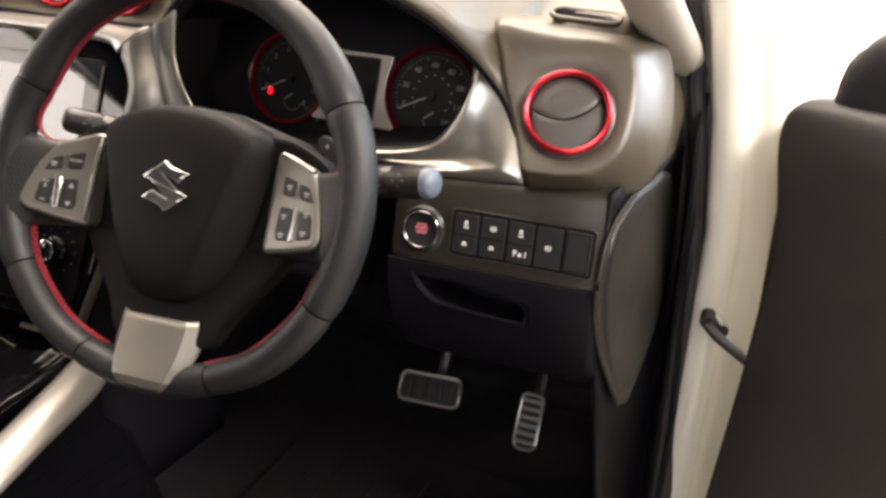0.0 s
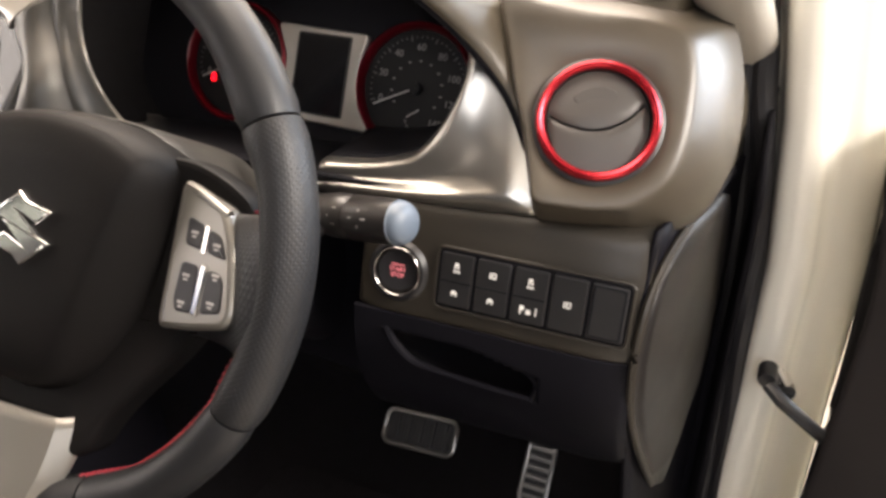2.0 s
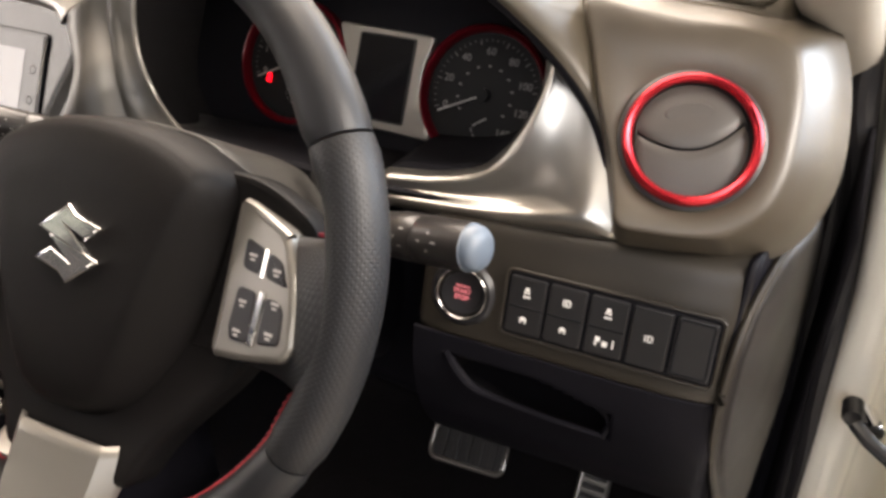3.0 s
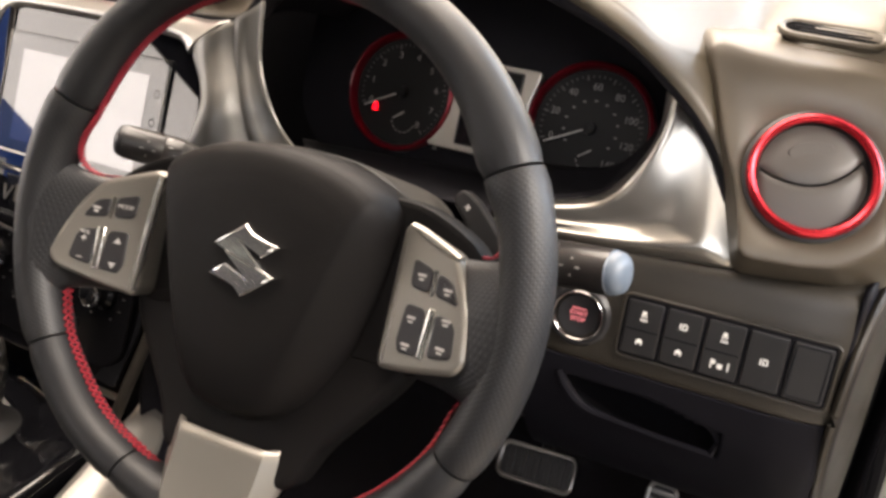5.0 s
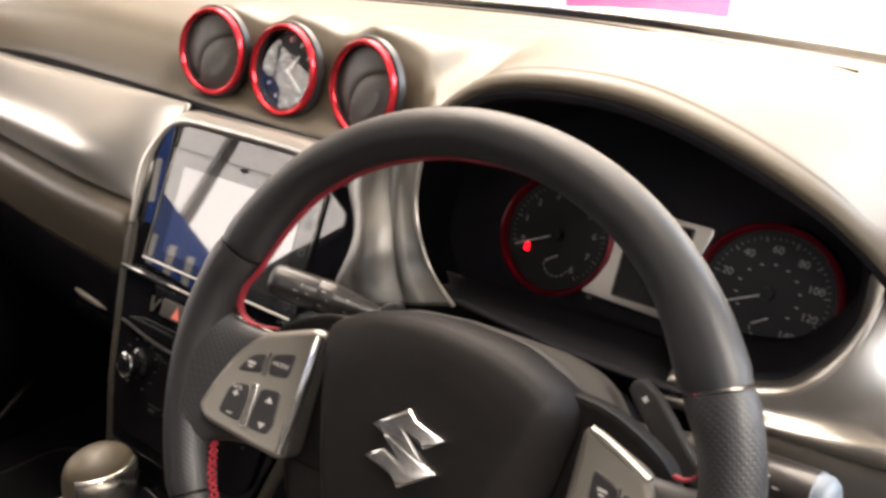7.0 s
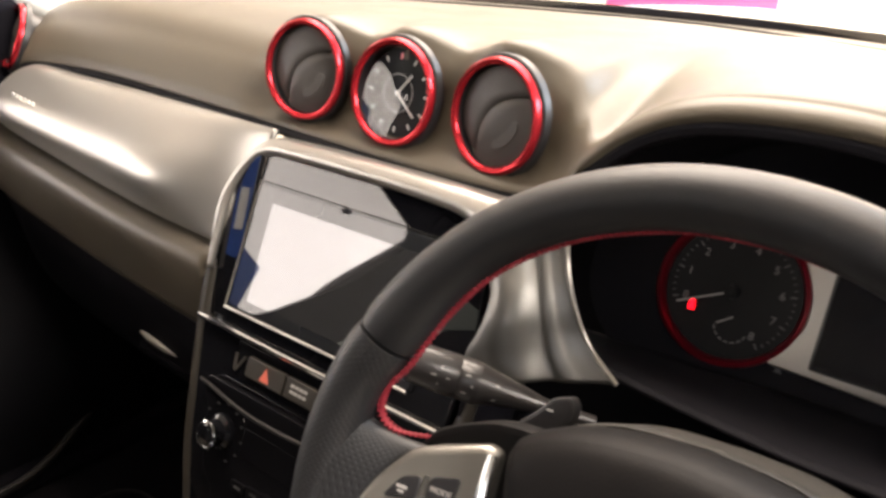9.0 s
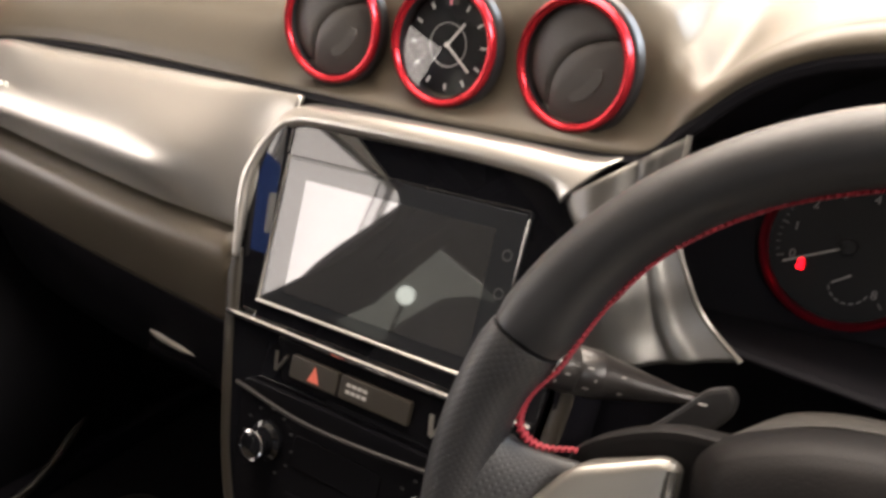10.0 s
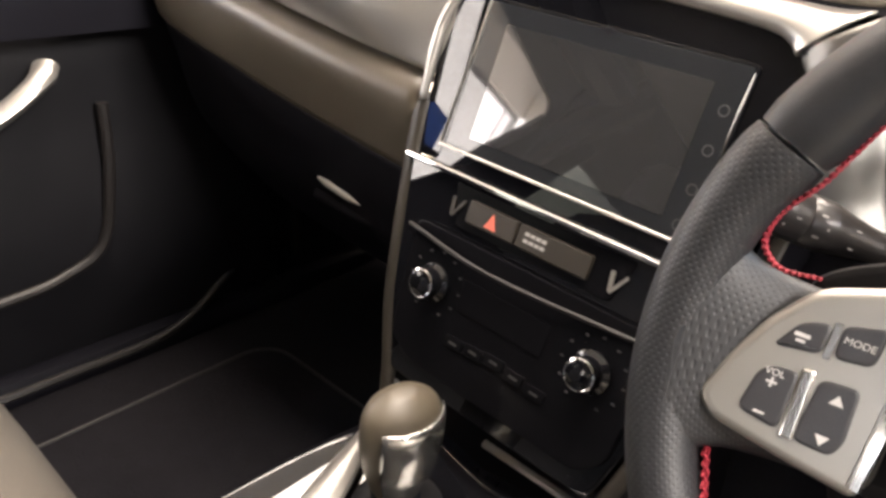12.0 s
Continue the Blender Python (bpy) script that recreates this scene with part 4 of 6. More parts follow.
for i, (a, b, c) in enumerate(zip(lip_back, lip, far)):
    low = smooth01(14, 31, i)
    hollow = Vector(lerp(b, c, 0.30)) + Vector((0, 0.0012, -0.0008))
    crest = Vector(lerp(b, c, 0.58)) + Vector((0, 0.0012 - 0.0050 * low, 0.002 * low))
    fold = Vector(lerp(b, c, 0.74)) + Vector((0, 0.0005 - 0.0070 * low, 0.0025 * low))
    rows.append(spline([a, Vector(lerp(a, b, 0.5)) + Vector((0, -0.002, 0.001)), b, Vector(lerp(b, c, 0.10)) + Vector((0, 0.0004, 0)), hollow, crest, fold, c], 30))
part("wing_trim", skin(rows), SHEEN, cluster, "satin silver curved wing trim", thick=0.002, sharp=80)
part("wing_return", skin([[a + (Vector((min(a.x, 0.37 + (a.x - 0.37) * 0.93), 0.284, a.z * 0.9 + 0.1 * 1.05)) - a) * (j / 5) for a in lip_back] for j in range(6)]), HOOD, cluster, thick=0.002)


# ---- steering wheel ----
WX, WY, WZ, RAKE = 0.351, -0.010, 1.011, 21.5
WM = axes((WX, WY, WZ), RAKE, 0, 3.0)  # turned a little to the left
wheel = thing("steering_wheel", (WX, WY, WZ), "black leather steering wheel with red stitching and silver spokes", "steering wheel")
RIM = 0.1771
RM = WM @ Matrix.Translation((-0.0027, 0.0003, 0.0010)) @ pose(0, 0, 0, 1.82, 2.49, 0)  # the rim is dished a little askew to the hub


def thumb(deg):
    """Thickening of the rim's inner side where the thumbs rest."""
    d = abs((deg - 90 + 180) % 360 - 180) - 62
    return 0.0062 * math.exp(-((d / (14 if d < 0 else 8)) ** 2))


def rim_piece(name, a0, a1, rx, rz, mat, label=""):
    n = max(8, int(abs(a1 - a0) / 2.5))
    rows = []
    for i in range(n + 1):
        deg = a0 + (a1 - a0) * i / n
        a = radians(deg)
        ends = min(i, n - i) / n * abs(a1 - a0)
        k = 0.93 + 0.07 * smooth01(0, 1.2, ends)
        mid = RIM * (1 - 0.03 * smooth01(0.75, 1.0, -math.sin(a)))
        row = []
        for b in (2 * math.pi * j / 20 for j in range(20)):
            r = mid + k * (rx + (thumb(deg) if math.cos(b) < 0 else 0.0)) * math.cos(b)
            row.append(RM @ Vector((r * math.cos(a), r * math.sin(a), rz * k * math.sin(b))))
        rows.append(row)
    return lay_grid(part(name, skin(rows, closed_u=True, caps=True), mat, wheel, label), rows)


rim_piece("rim_top", 26, 154, 0.0148, 0.0172, LEATHER, "smooth black leather rim section")
rim_piece("rim_right_grip", -29, 25.4, 0.0154, 0.0180, PERF, "perforated leather grip")
rim_piece("rim_left_grip", 154.6, 211, 0.0154, 0.0180, PERF, "perforated leather grip")
rim_piece("rim_lower_right", -68, -29.6, 0.0149, 0.0172, LEATHER)
rim_piece("rim_lower_left", 211.6, 246, 0.0149, 0.0172, LEATHER)
rim_piece("rim_bottom", 246.6, 291.4, 0.0148, 0.0170, LEATHER)

# leather flares where the side spokes leave the rim
for s in (1, -1):
    rows = []
    for k in range(9):
        f = k / 8
        u, hv, hw, wc = 0.116 + 0.057 * f, 0.037 + 0.003 * f + 0.012 * f ** 6, 0.0100 + 0.0060 * f, -0.018 + 0.004 * f + 0.015 * f ** 3 - s * 0.0075 * f + (0.0065 if s > 0 else 0.004) * math.sin(math.pi * f * f)
        row = []
        for j in range(28):
            b = 2 * math.pi * j / 28
            c, e = math.cos(b), math.sin(b)
            v = hv * math.copysign(abs(c) ** 0.7, c) - 0.0135
            row.append(WM @ Vector((s * (u - (RIM - math.sqrt(RIM * RIM - v * v)) * f), v, wc + hw * math.copysign(abs(e) ** 0.8, e))))
        rows.append(row)
    lay_grid(part("spoke_flare", skin(rows, closed_u=True, caps=True), PERF, wheel, "perforated leather flare at the spoke"), rows)


# red cross stitching along the inside of the rim and round the openings
def stitches(points, n, wide=0.0085):
    """Crossed threads on the wall that faces the wheel's middle."""
    dense = spline(points, n * 6)
    length = [0.0]
    for a, b in zip(dense, dense[1:]):
        length.append(length[-1] + (b - a).length)
    run = [dense[min(range(len(dense)), key=lambda i: abs(length[i] - length[-1] * k / (n - 1)))] for k in range(n)]
    out = []
    for k in range(n - 1):
        d = run[k + 1] - run[k]
        ang = math.degrees(math.atan2(d.y, d.x))
        m = RM @ Matrix.Translation((run[k] + run[k + 1]) / 2) @ pose(0, 0, 0, 0, 0, ang) @ pose(0, 0, 0, 90, 0, 0)
        for tilt in (56, -56):
            out.append(box(wide, 0.0011, 0.0013, m @ pose(0, 0, 0, 0, 0, tilt)))
    return merge(*out)


def inner(deg):
    back = 0.002 + 0.009 * (1 - smooth01(55, 100, deg))
    r = RIM - (0.0152 + thumb(deg)) * math.sqrt(1 - (back / 0.0172) ** 2)
    return (r * math.cos(radians(deg)), r * math.sin(radians(deg)), -back)


side_run = [(0.1342, 0.0268, -0.026), (0.1472, 0.0260, -0.017), (0.1540, 0.0302, -0.011), (0.1568, 0.0372, -0.008), (0.1530, 0.0492, -0.004), (0.1420, 0.0640, -0.002)]
top_run = [(x, y, min(z, -0.009)) for x, y, z in side_run[:5]] + [inner(d) for d in (30, 38, 50, 65, 80, 90, 100, 115, 130, 142, 150)] + [(-x, y, z) for x, y, z in reversed(side_run)]
part("stitching", stitches(top_run, 170, 0.0068), THREAD, wheel, "red cross stitching", smooth=False)
for s in (1, -1):
    low = [(0.1500, -0.0535, -0.006), (0.1461, -0.0620, -0.003)] + [(0.1612 * math.cos(radians(d)), 0.1612 * math.sin(radians(d)), -0.002) for d in (-30, -38, -48, -57)] + [(0.1585 * math.cos(radians(d)), 0.1585 * math.sin(radians(d)), -0.002) for d in (-65, -72)]
    part("stitching", stitches([(s * x, y, z) for x, y, z in low], 32), THREAD, wheel, "red cross stitching", smooth=False)

# airbag cover: a flat middle with flanks that fall away to the sides
def bend(d):
    """A soft corner: 0 before it, then rising evenly."""
    return 0.5 * (d + math.sqrt(d * d + 0.000003))


half = [(0.0, 0.0685), (0.037, 0.0650), (0.062, 0.0575), (0.080, 0.0475), (0.0870, 0.037), (0.0868, 0.020), (0.0840, -0.012), (0.072, -0.054), (0.043, -0.090), (0.0, -0.102)]
cover = half + [(-x, y) for x, y in reversed(half[1:-1])]
cover = [(p.x, p.y) for p in spline([(a, b, 0) for a, b in cover], 84, closed=True)]
rows = []
dome = [(p.x, p.y) for p in spline([(0.965, 0.005, 0), (0.90, 0.0095, 0), (0.80, 0.0125, 0), (0.70, 0.014, 0), (0.60, 0.015, 0), (0.45, 0.0155, 0), (0.30, 0.016, 0), (0.12, 0.0165, 0)], 30)]
for scale, w in [(1.0, -0.045), (1.03, -0.022), (1.01, -0.004)] + dome:
    rows.append([WM @ Vector((x * scale, y * scale - 0.004 * (1 - scale), w - 0.002 * (abs(x * scale) / 0.08) ** 2 - 0.86 * bend(abs(x * scale) - 0.0605 - 0.34 * y * scale))) for x, y in cover])
part("airbag_cover", skin(rows, closed_u=True, caps=True), HUB, wheel, "dark brown-grey airbag cover", sharp=60)
# shell behind the cover, with a fold where its top turns down to the spokes
FRONT = ((0.0, 0.0715), (0.040, 0.068), (0.066, 0.0585), (0.0865, 0.0445), (0.101, 0.028), (0.106, 0.0), (0.100, -0.040), (0.070, -0.075), (0.0, -0.090))
BACK = ((0.0, 0.064), (0.036, 0.0625), (0.062, 0.0565), (0.075, 0.0485), (0.094, 0.027), (0.098, 0.0), (0.090, -0.030), (0.060, -0.060), (0.0, -0.070))
rows = []
for f in (0.0, 0.04, 0.2, 0.4, 0.6, 0.8, 0.96, 1.0):
    ring = [(*lerp(a, b, f), 0.0) for a, b in zip(FRONT, BACK)]
    side = spline(ring[:4], 10) + spline(ring[3:5], 5)[1:] + spline(ring[4:], 14)[1:]
    side = side + [Vector((-q.x, q.y, 0.0)) for q in reversed(side[1:-1])]
    tuck = 0.985 if f in (0.0, 1.0) else 1.0
    rows.append([WM @ Vector((q.x * tuck, q.y * tuck, -0.031 - 0.081 * f)) for q in side])
part("hub_shell", skin(rows, closed_u=True, caps=True), SHELL, wheel, "shell behind the airbag cover, lightened as if lit from above", sharp=24)
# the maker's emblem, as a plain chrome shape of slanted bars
emblem = at(WM, 0.006, -0.003, 0.0160)
for sx in (1, -1):
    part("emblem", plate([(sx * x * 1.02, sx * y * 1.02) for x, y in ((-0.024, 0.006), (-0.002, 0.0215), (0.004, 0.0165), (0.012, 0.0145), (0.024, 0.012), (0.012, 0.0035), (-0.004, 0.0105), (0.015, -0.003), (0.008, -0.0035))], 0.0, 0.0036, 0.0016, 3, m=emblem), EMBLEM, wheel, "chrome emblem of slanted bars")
part("word_mark", merge(*[box(0.0045, 0.0035, 0.0003, at(WM, -0.020 + 0.0068 * k, -0.052, 0.0145)) for k in range(7)]), DARK, wheel, smooth=False)

# side spokes: silver switch plates on a dark carrier
for s in (1, -1):
    carrier = [(s * 0.060, 0.052), (s * 0.100, 0.050), (s * 0.124, 0.040), (s * 0.140, 0.030), (s * 0.150, 0.0), (s * 0.145, -0.040), (s * 0.110, -0.052), (s * 0.065, -0.062)]
    part("spoke_carrier", plate(soften(carrier, 0.014), -0.036, -0.018, 0.004, m=WM), HUB, wheel)
    PM = WM @ Matrix(((1, 0, 0, 0), (0, 1, 0, 0), (s * (0.22 if s > 0 else 0.29), -0.12, 1, -0.0247 if s > 0 else -0.0265), (0, 0, 0, 1)))  # the plates rise towards the rim
    shape = [(s * 0.0905, 0.036), (s * 0.098, 0.0385), (s * 0.133, 0.0255), (s * (0.1445 - 0.002 * s), 0.007), (s * (0.1515 - 0.003 * s), -0.013), (s * (0.1555 - 0.004 * s), -0.031), (s * (0.149 - 0.003 * s), -0.0390), (s * 0.118, -0.0450), (s * 0.095, -0.0480), (s * 0.092, -0.042)]
    side = part("switch_plate", plate(soften(shape, 0.007, 5), -0.026, -0.0055, 0.0042, 3, m=PM), SATIN, wheel, "satin silver switch plate")
    strip = [(s * 0.0945, 0.0340, -0.0080), (s * 0.0935, 0.015, -0.0065), (s * 0.0935, -0.015, -0.0065), (s * 0.0955, -0.044, -0.0080)] if s < 0 else [(0.0955, 0.0358, -0.0085), (0.106, 0.0335, -0.0075), (0.120, 0.0285, -0.0075), (0.133, 0.0230, -0.0085)]
    part("edge_strip", tube([PM @ Vector(p) for p in spline(strip, 16)], 0.0030, 8), BRIGHT if s < 0 else SATIN, side, "bright edge strip")
    outs = [[(0.1035, 0.0195), (0.1195, 0.0150), (0.1190, 0.0008), (0.1045, 0.0025)], [(0.1222, 0.0142), (0.1330, 0.0112), (0.1395, -0.0005), (0.138, -0.0016), (0.1225, 0.0006)],
            [(0.1050, -0.0065), (0.1195, -0.0075), (0.1215, -0.0345), (0.1065, -0.0355), (0.1035, -0.029)], [(0.1262, -0.0082), (0.1365, -0.0090), (0.1410, -0.0135), (0.1432, -0.0305), (0.1265, -0.0335)]]
    for k, o in enumerate(outs):
        o = [(s * x, y) for x, y in o]
        b = part("wheel_button", plate(soften(o, 0.004), -0.010, -0.0045, 0.0014, m=PM), BLACK, side)
        cx, cy = sum(p[0] for p in o) / len(o), sum(p[1] for p in o) / len(o)
        if s < 0 and k == 0:
            writing("button_text", "MODE", 0.0040, at(PM, cx, cy, -0.0044), DIALPRINT, b)
        elif s < 0 and k == 3:
            writing("button_text", "VOL", 0.0038, at(PM, cx, cy + 0.007, -0.0044), DIALPRINT, b)
            part("button_mark", merge(box(0.004, 0.0009, 0.0003, at(PM, cx, cy + 0.003, -0.0044)), box(0.0009, 0.004, 0.0003, at(PM, cx, cy + 0.003, -0.0044)), box(0.004, 0.0009, 0.0003, at(PM, cx, cy - 0.010, -0.0044))), DIALPRINT, b, smooth=False)
        elif s < 0 and k == 2:
            for dy, d in ((0.007, 1), (-0.006, -1)):
                part("button_mark", plate([(cx - 0.0026, cy + dy), (cx + 0.0026, cy + dy), (cx, cy + dy + d * 0.004)], -0.0046, -0.0042, m=PM), DIALPRINT, b, smooth=False)
        else:
            for dy in ((0,) if k < 2 else (0.0075, -0.008)):
                part("button_mark", merge(box(0.0058, 0.0016, 0.0003, at(PM, cx, cy + dy + 0.001, -0.0043)), box(0.0034, 0.0012, 0.0003, at(PM, cx, cy + dy - 0.0014, -0.0043))), DIALPRINT, b, smooth=False)
    part("plate_rib", box(0.0052, 0.029, 0.004, at(PM, s * 0.1233, -0.0205, -0.0060, -s * 3), 0.001), BRIGHT, side)
    part("plate_rib", box(0.0026, 0.0150, 0.003, at(PM, s * 0.1207, 0.0075, -0.0062)), BRIGHT, side)
    # gear paddle behind the spoke
    if s < 0:
        pts = [(-x, y) for x, y in ((0.086, 0.060), (0.090, 0.0645), (0.101, 0.0605), (0.1088, 0.0504), (0.1223, 0.0366), (0.1409, 0.0220), (0.1600, 0.0125), (0.158, 0.008), (0.140, 0.0135), (0.1301, 0.018), (0.1134, 0.0300), (0.0919, 0.043), (0.086, 0.052))]
    else:
        pts = [(x, y) for x, y in ((0.090, 0.061), (0.096, 0.0645), (0.107, 0.0585), (0.120, 0.0455), (0.132, 0.0325), (0.150, 0.017), (0.142, 0.010), (0.124, 0.0205), (0.108, 0.034), (0.096, 0.047), (0.089, 0.055))]
    pad = part("shift_paddle", plate(soften(pts, 0.004), -0.087, -0.078, 0.0025, m=WM), ROCKER, wheel, "black gear paddle")
    part("paddle_mark", merge(box(0.0042, 0.0010, 0.0004, at(WM, s * 0.1005, 0.0530, -0.0777)), *([box(0.0010, 0.0042, 0.0004, at(WM, s * 0.1005, 0.0530, -0.0777))] if s > 0 else [])), DIALPRINT, pad, smooth=False)
# lower spoke frame with its silver insert
part("spoke_frame", plate(soften([(-0.112, -0.044), (-0.100, -0.066), (-0.062, -0.112), (-0.050, -0.140), (0.050, -0.140), (0.062, -0.112), (0.100, -0.066), (0.112, -0.044), (0.070, -0.030), (-0.070, -0.030)], 0.012, 5), -0.030, -0.006, 0.007, 4, m=WM @ Matrix(((1, 0, 0, 0), (0, 1, 0, 0), (0, -0.17, 1, -0.0190), (0, 0, 0, 1)))), HUB, wheel, "dark lower spoke frame")
rows = []
for v, w, h, e, deep in ((-0.116, -0.001, 0.0325, 0.0470, 0.012), (-0.124, 0.001, 0.0325, 0.0470, 0.012), (-0.138, 0.0045, 0.0320, 0.0455, 0.012), (-0.150, 0.0085, 0.0310, 0.0430, 0.012), (-0.160, 0.0125, 0.0290, 0.0395, 0.012), (-0.168, 0.0150, 0.0260, 0.0350, 0.011), (-0.174, 0.0140, 0.0220, 0.0300, 0.010), (-0.178, 0.0090, 0.0180, 0.0250, 0.008)):
    row = []
    for f in (-1.0, -0.75, -0.5, -0.25, 0.0):
        row.append(WM @ Vector((-h + (e - h) * f, v - 0.003 * f, w + deep * f)))
    for f in (0.05, 0.2, 0.35, 0.5, 0.65, 0.8, 0.95):
        row.append(WM @ Vector((h * (2 * f - 1), v, w + 0.0008 * math.sin(math.pi * f))))
    for f in (0.0, 0.25, 0.5, 0.75, 1.0):
        row.append(WM @ Vector((h + (e - h) * f, v + 0.003 * f, w - deep * f)))
    rows.append(row)
part("lower_insert", skin(rows), SATIN, wheel, "satin silver lower insert with bright flanks", thick=0.003, sharp=22)

# ---- steering column and stalks ----
column = thing("steering_column", (0.351, 0.12, 0.94), "dark plastic steering column shroud", "steering column")
rows = []
for w, rx, ry, dy in ((-0.045, 0.062, 0.050, -0.008), (-0.07, 0.066, 0.055, -0.010), (-0.13, 0.066, 0.058, -0.014), (-0.20, 0.070, 0.062, -0.020), (-0.27, 0.075, 0.066, -0.030)):
    rows.append([WM @ Vector((p[0], p[1] + dy, w)) for p in rounded(2 * rx, 2 * ry, 0.028, steps=6)])
part("shroud", skin(rows, closed_u=True, caps=True), DARK, column)
part("shroud_lip", tube([WM @ Vector((p[0], p[1] - 0.01, -0.085)) for p in rounded(0.136, 0.114, 0.03, steps=6)], 0.002, 6, closed=True), BLACK, column)


def stalk(name, root, tip, label, cap, fat=1.0, taper=((0, 0.25, 0.45, 0.60), (0.0050, 0.0075, 0.0118, 0.0146))):
    root, tip = Vector(root), Vector(tip)
    ob = thing(name, root, label, "control stalk", "column stalks")
    d = (tip - root)
    part("stem", tube([root + d * f for f in taper[0]], [fat * r for r in taper[1]], 18), STALK, ob)
    part("barrel", tube([root + d * 0.60, root + d * 0.61, root + d * 0.70, root + d * 0.71, root + d * 0.72, root + d * 0.94], [fat * r for r in (0.0146, 0.0150, 0.0150, 0.0142, 0.0150, 0.0147)], 20), STALK, ob)
    part("end_cap", tube([root + d * 0.94, root + d * 0.943, root + d * 0.965, root + d * 0.985, root + d], [fat * r for r in (0.0145, 0.0138, 0.0136, 0.0115, 0.006)], 20), cap, ob)
    side = (d.normalized().cross(Vector((0, 0, 1)))).normalized()
    for k, f in enumerate((0.52, 0.64, 0.67, 0.76, 0.80, 0.83)):
        for dz in ((0.0,) if k % 2 else (0.35, -0.35)):
            nrm = (-Vector((0, 1, 0)) * math.cos(dz + 0.35) + Vector((0, 0, 1)) * math.sin(dz + 0.35)).normalized()
            z = nrm - d.normalized() * nrm.dot(d.normalized())
            z.normalize()
            x = d.normalized()
            y = z.cross(x)
            m = Matrix.Translation(root + d * f + z * fat * (0.0148 if f > 0.6 else 0.0126)) @ Matrix((x, y, z)).transposed().to_4x4()
            part("stalk_mark", box((0.0026, 0.0012, 0.0034)[k % 3], (0.0008, 0.0014, 0.0010)[k % 3], 0.0004, m), DIALPRINT, ob, smooth=False)
    return ob


stalk("control_stalk", (0.405, 0.115, 0.992), (0.559, 0.0825, 1.0197), "black wiper stalk with a blue-grey end cap", CAP)
stalk("control_stalk", (0.2495, 0.1395, 0.9925), (0.1454, 0.0662, 1.0275), "black light stalk with white symbols", BLACK, 0.92, ((0, 0.22, 0.27, 0.58, 0.60), (0.0046, 0.0046, 0.0055, 0.0138, 0.0146)))


# ---- centre stack ----
SM = axes((0.0, 0.178, 1.063), 19.8, 0)
K = math.cos(radians(19.8))


def sv(z):
    """Distance along the sloping stack face for a height."""
    return (z - 1.063) / K


stack = thing("centre_stack", (0.0, 0.10, 0.75), "glossy piano-black centre stack in a silver frame", "centre console")
face = [(-0.127, sv(1.090)), (0.104, sv(1.090)), (0.118, sv(1.080)), (0.134, sv(1.050)), (0.1405, sv(1.005)), (0.135, sv(0.94)), (0.118, sv(0.83)), (0.100, sv(0.77)), (-0.104, sv(0.77)), (-0.128, sv(0.83)), (-0.153, sv(0.936)), (-0.127, sv(0.938))]
part("gloss_side", plate(soften([(0.0, sv(1.0895) - sv(1.0)), (-0.019, sv(1.075) - sv(1.0)), (-0.033, sv(1.045) - sv(1.0)), (-0.032, sv(0.985) - sv(1.0)), (-0.026, sv(0.937) - sv(1.0)), (0.0, sv(0.938) - sv(1.0))], 0.004), -0.016, -0.001, 0.001, m=SM @ pose(-0.1268, sv(1.0), 0.0002, 3.2, -3.0, 0)), GLOSS, stack, "glossy black side of the fascia")
part("gloss_face", plate(soften(face, 0.006), -0.02, -0.001, 0.0015, m=SM), GLOSS, stack, "glossy black fascia")
# silver frame over the top and down the left leg
def frame_bar(name, pts, w, mat, label=""):
    path = [SM @ Vector(p) for p in spline(pts, 40)]
    return part(name, tube(path, w, 14, flat=0.55, up=SM.to_3x3() @ Vector((0, 0, 1))), mat, stack, label)


inside = spline([(-0.1585, sv(0.978), 0.003), (-0.1590, sv(1.000), 0.0035), (-0.1595, sv(1.0187), 0.004), (-0.1580, sv(1.045), 0.004), (-0.1430, sv(1.0745), 0.003), (-0.123, sv(1.0878), 0.002), (-0.085, sv(1.0905), 0.002), (0.0, sv(1.0905), 0.002), (0.05, sv(1.0895), 0.002), (0.094, sv(1.0870), 0.002), (0.110, sv(1.0825), 0.003), (0.118, sv(1.0760), 0.005)], 72)
outside = spline([(-0.1625, sv(0.976), 0.000), (-0.1660, sv(1.000), 0.000), (-0.1690, sv(1.022), 0.000), (-0.1670, sv(1.051), -0.001), (-0.150, sv(1.083), -0.004), (-0.127, sv(1.103), -0.006), (-0.088, sv(1.1070), -0.006), (0.0, sv(1.1075), -0.006), (0.05, sv(1.1075), -0.006), (0.10, sv(1.1065), -0.006), (0.128, sv(1.1065), -0.006), (0.150, sv(1.110), -0.006)], 72)
rows = []
for a, b in zip(inside, outside):
    wide = min(1.0, (b - a).length / 0.016)
    lift = Vector((0, 0, 0.0055 * wide))
    rows.append([SM @ p for p in spline([a + Vector((0, 0, -0.004)), a, Vector(lerp(a, b, 0.22)) + lift * 0.85, Vector(lerp(a, b, 0.5)) + lift, Vector(lerp(a, b, 0.8)) + lift * 0.75, b + Vector((0, 0, -0.003))], 14)])
part("frame_top", skin(rows), SILVER, stack, "satin silver frame", thick=0.002, sharp=60)
frame_bar("side_leg", [(-0.165, sv(0.984), -0.004), (-0.158, sv(0.94), -0.004), (-0.146, sv(0.88), -0.005), (-0.131, sv(0.82), -0.006), (-0.112, sv(0.775), -0.006), (-0.098, sv(0.73), -0.008)], 0.0075, TRIM, "dark grey side leg")
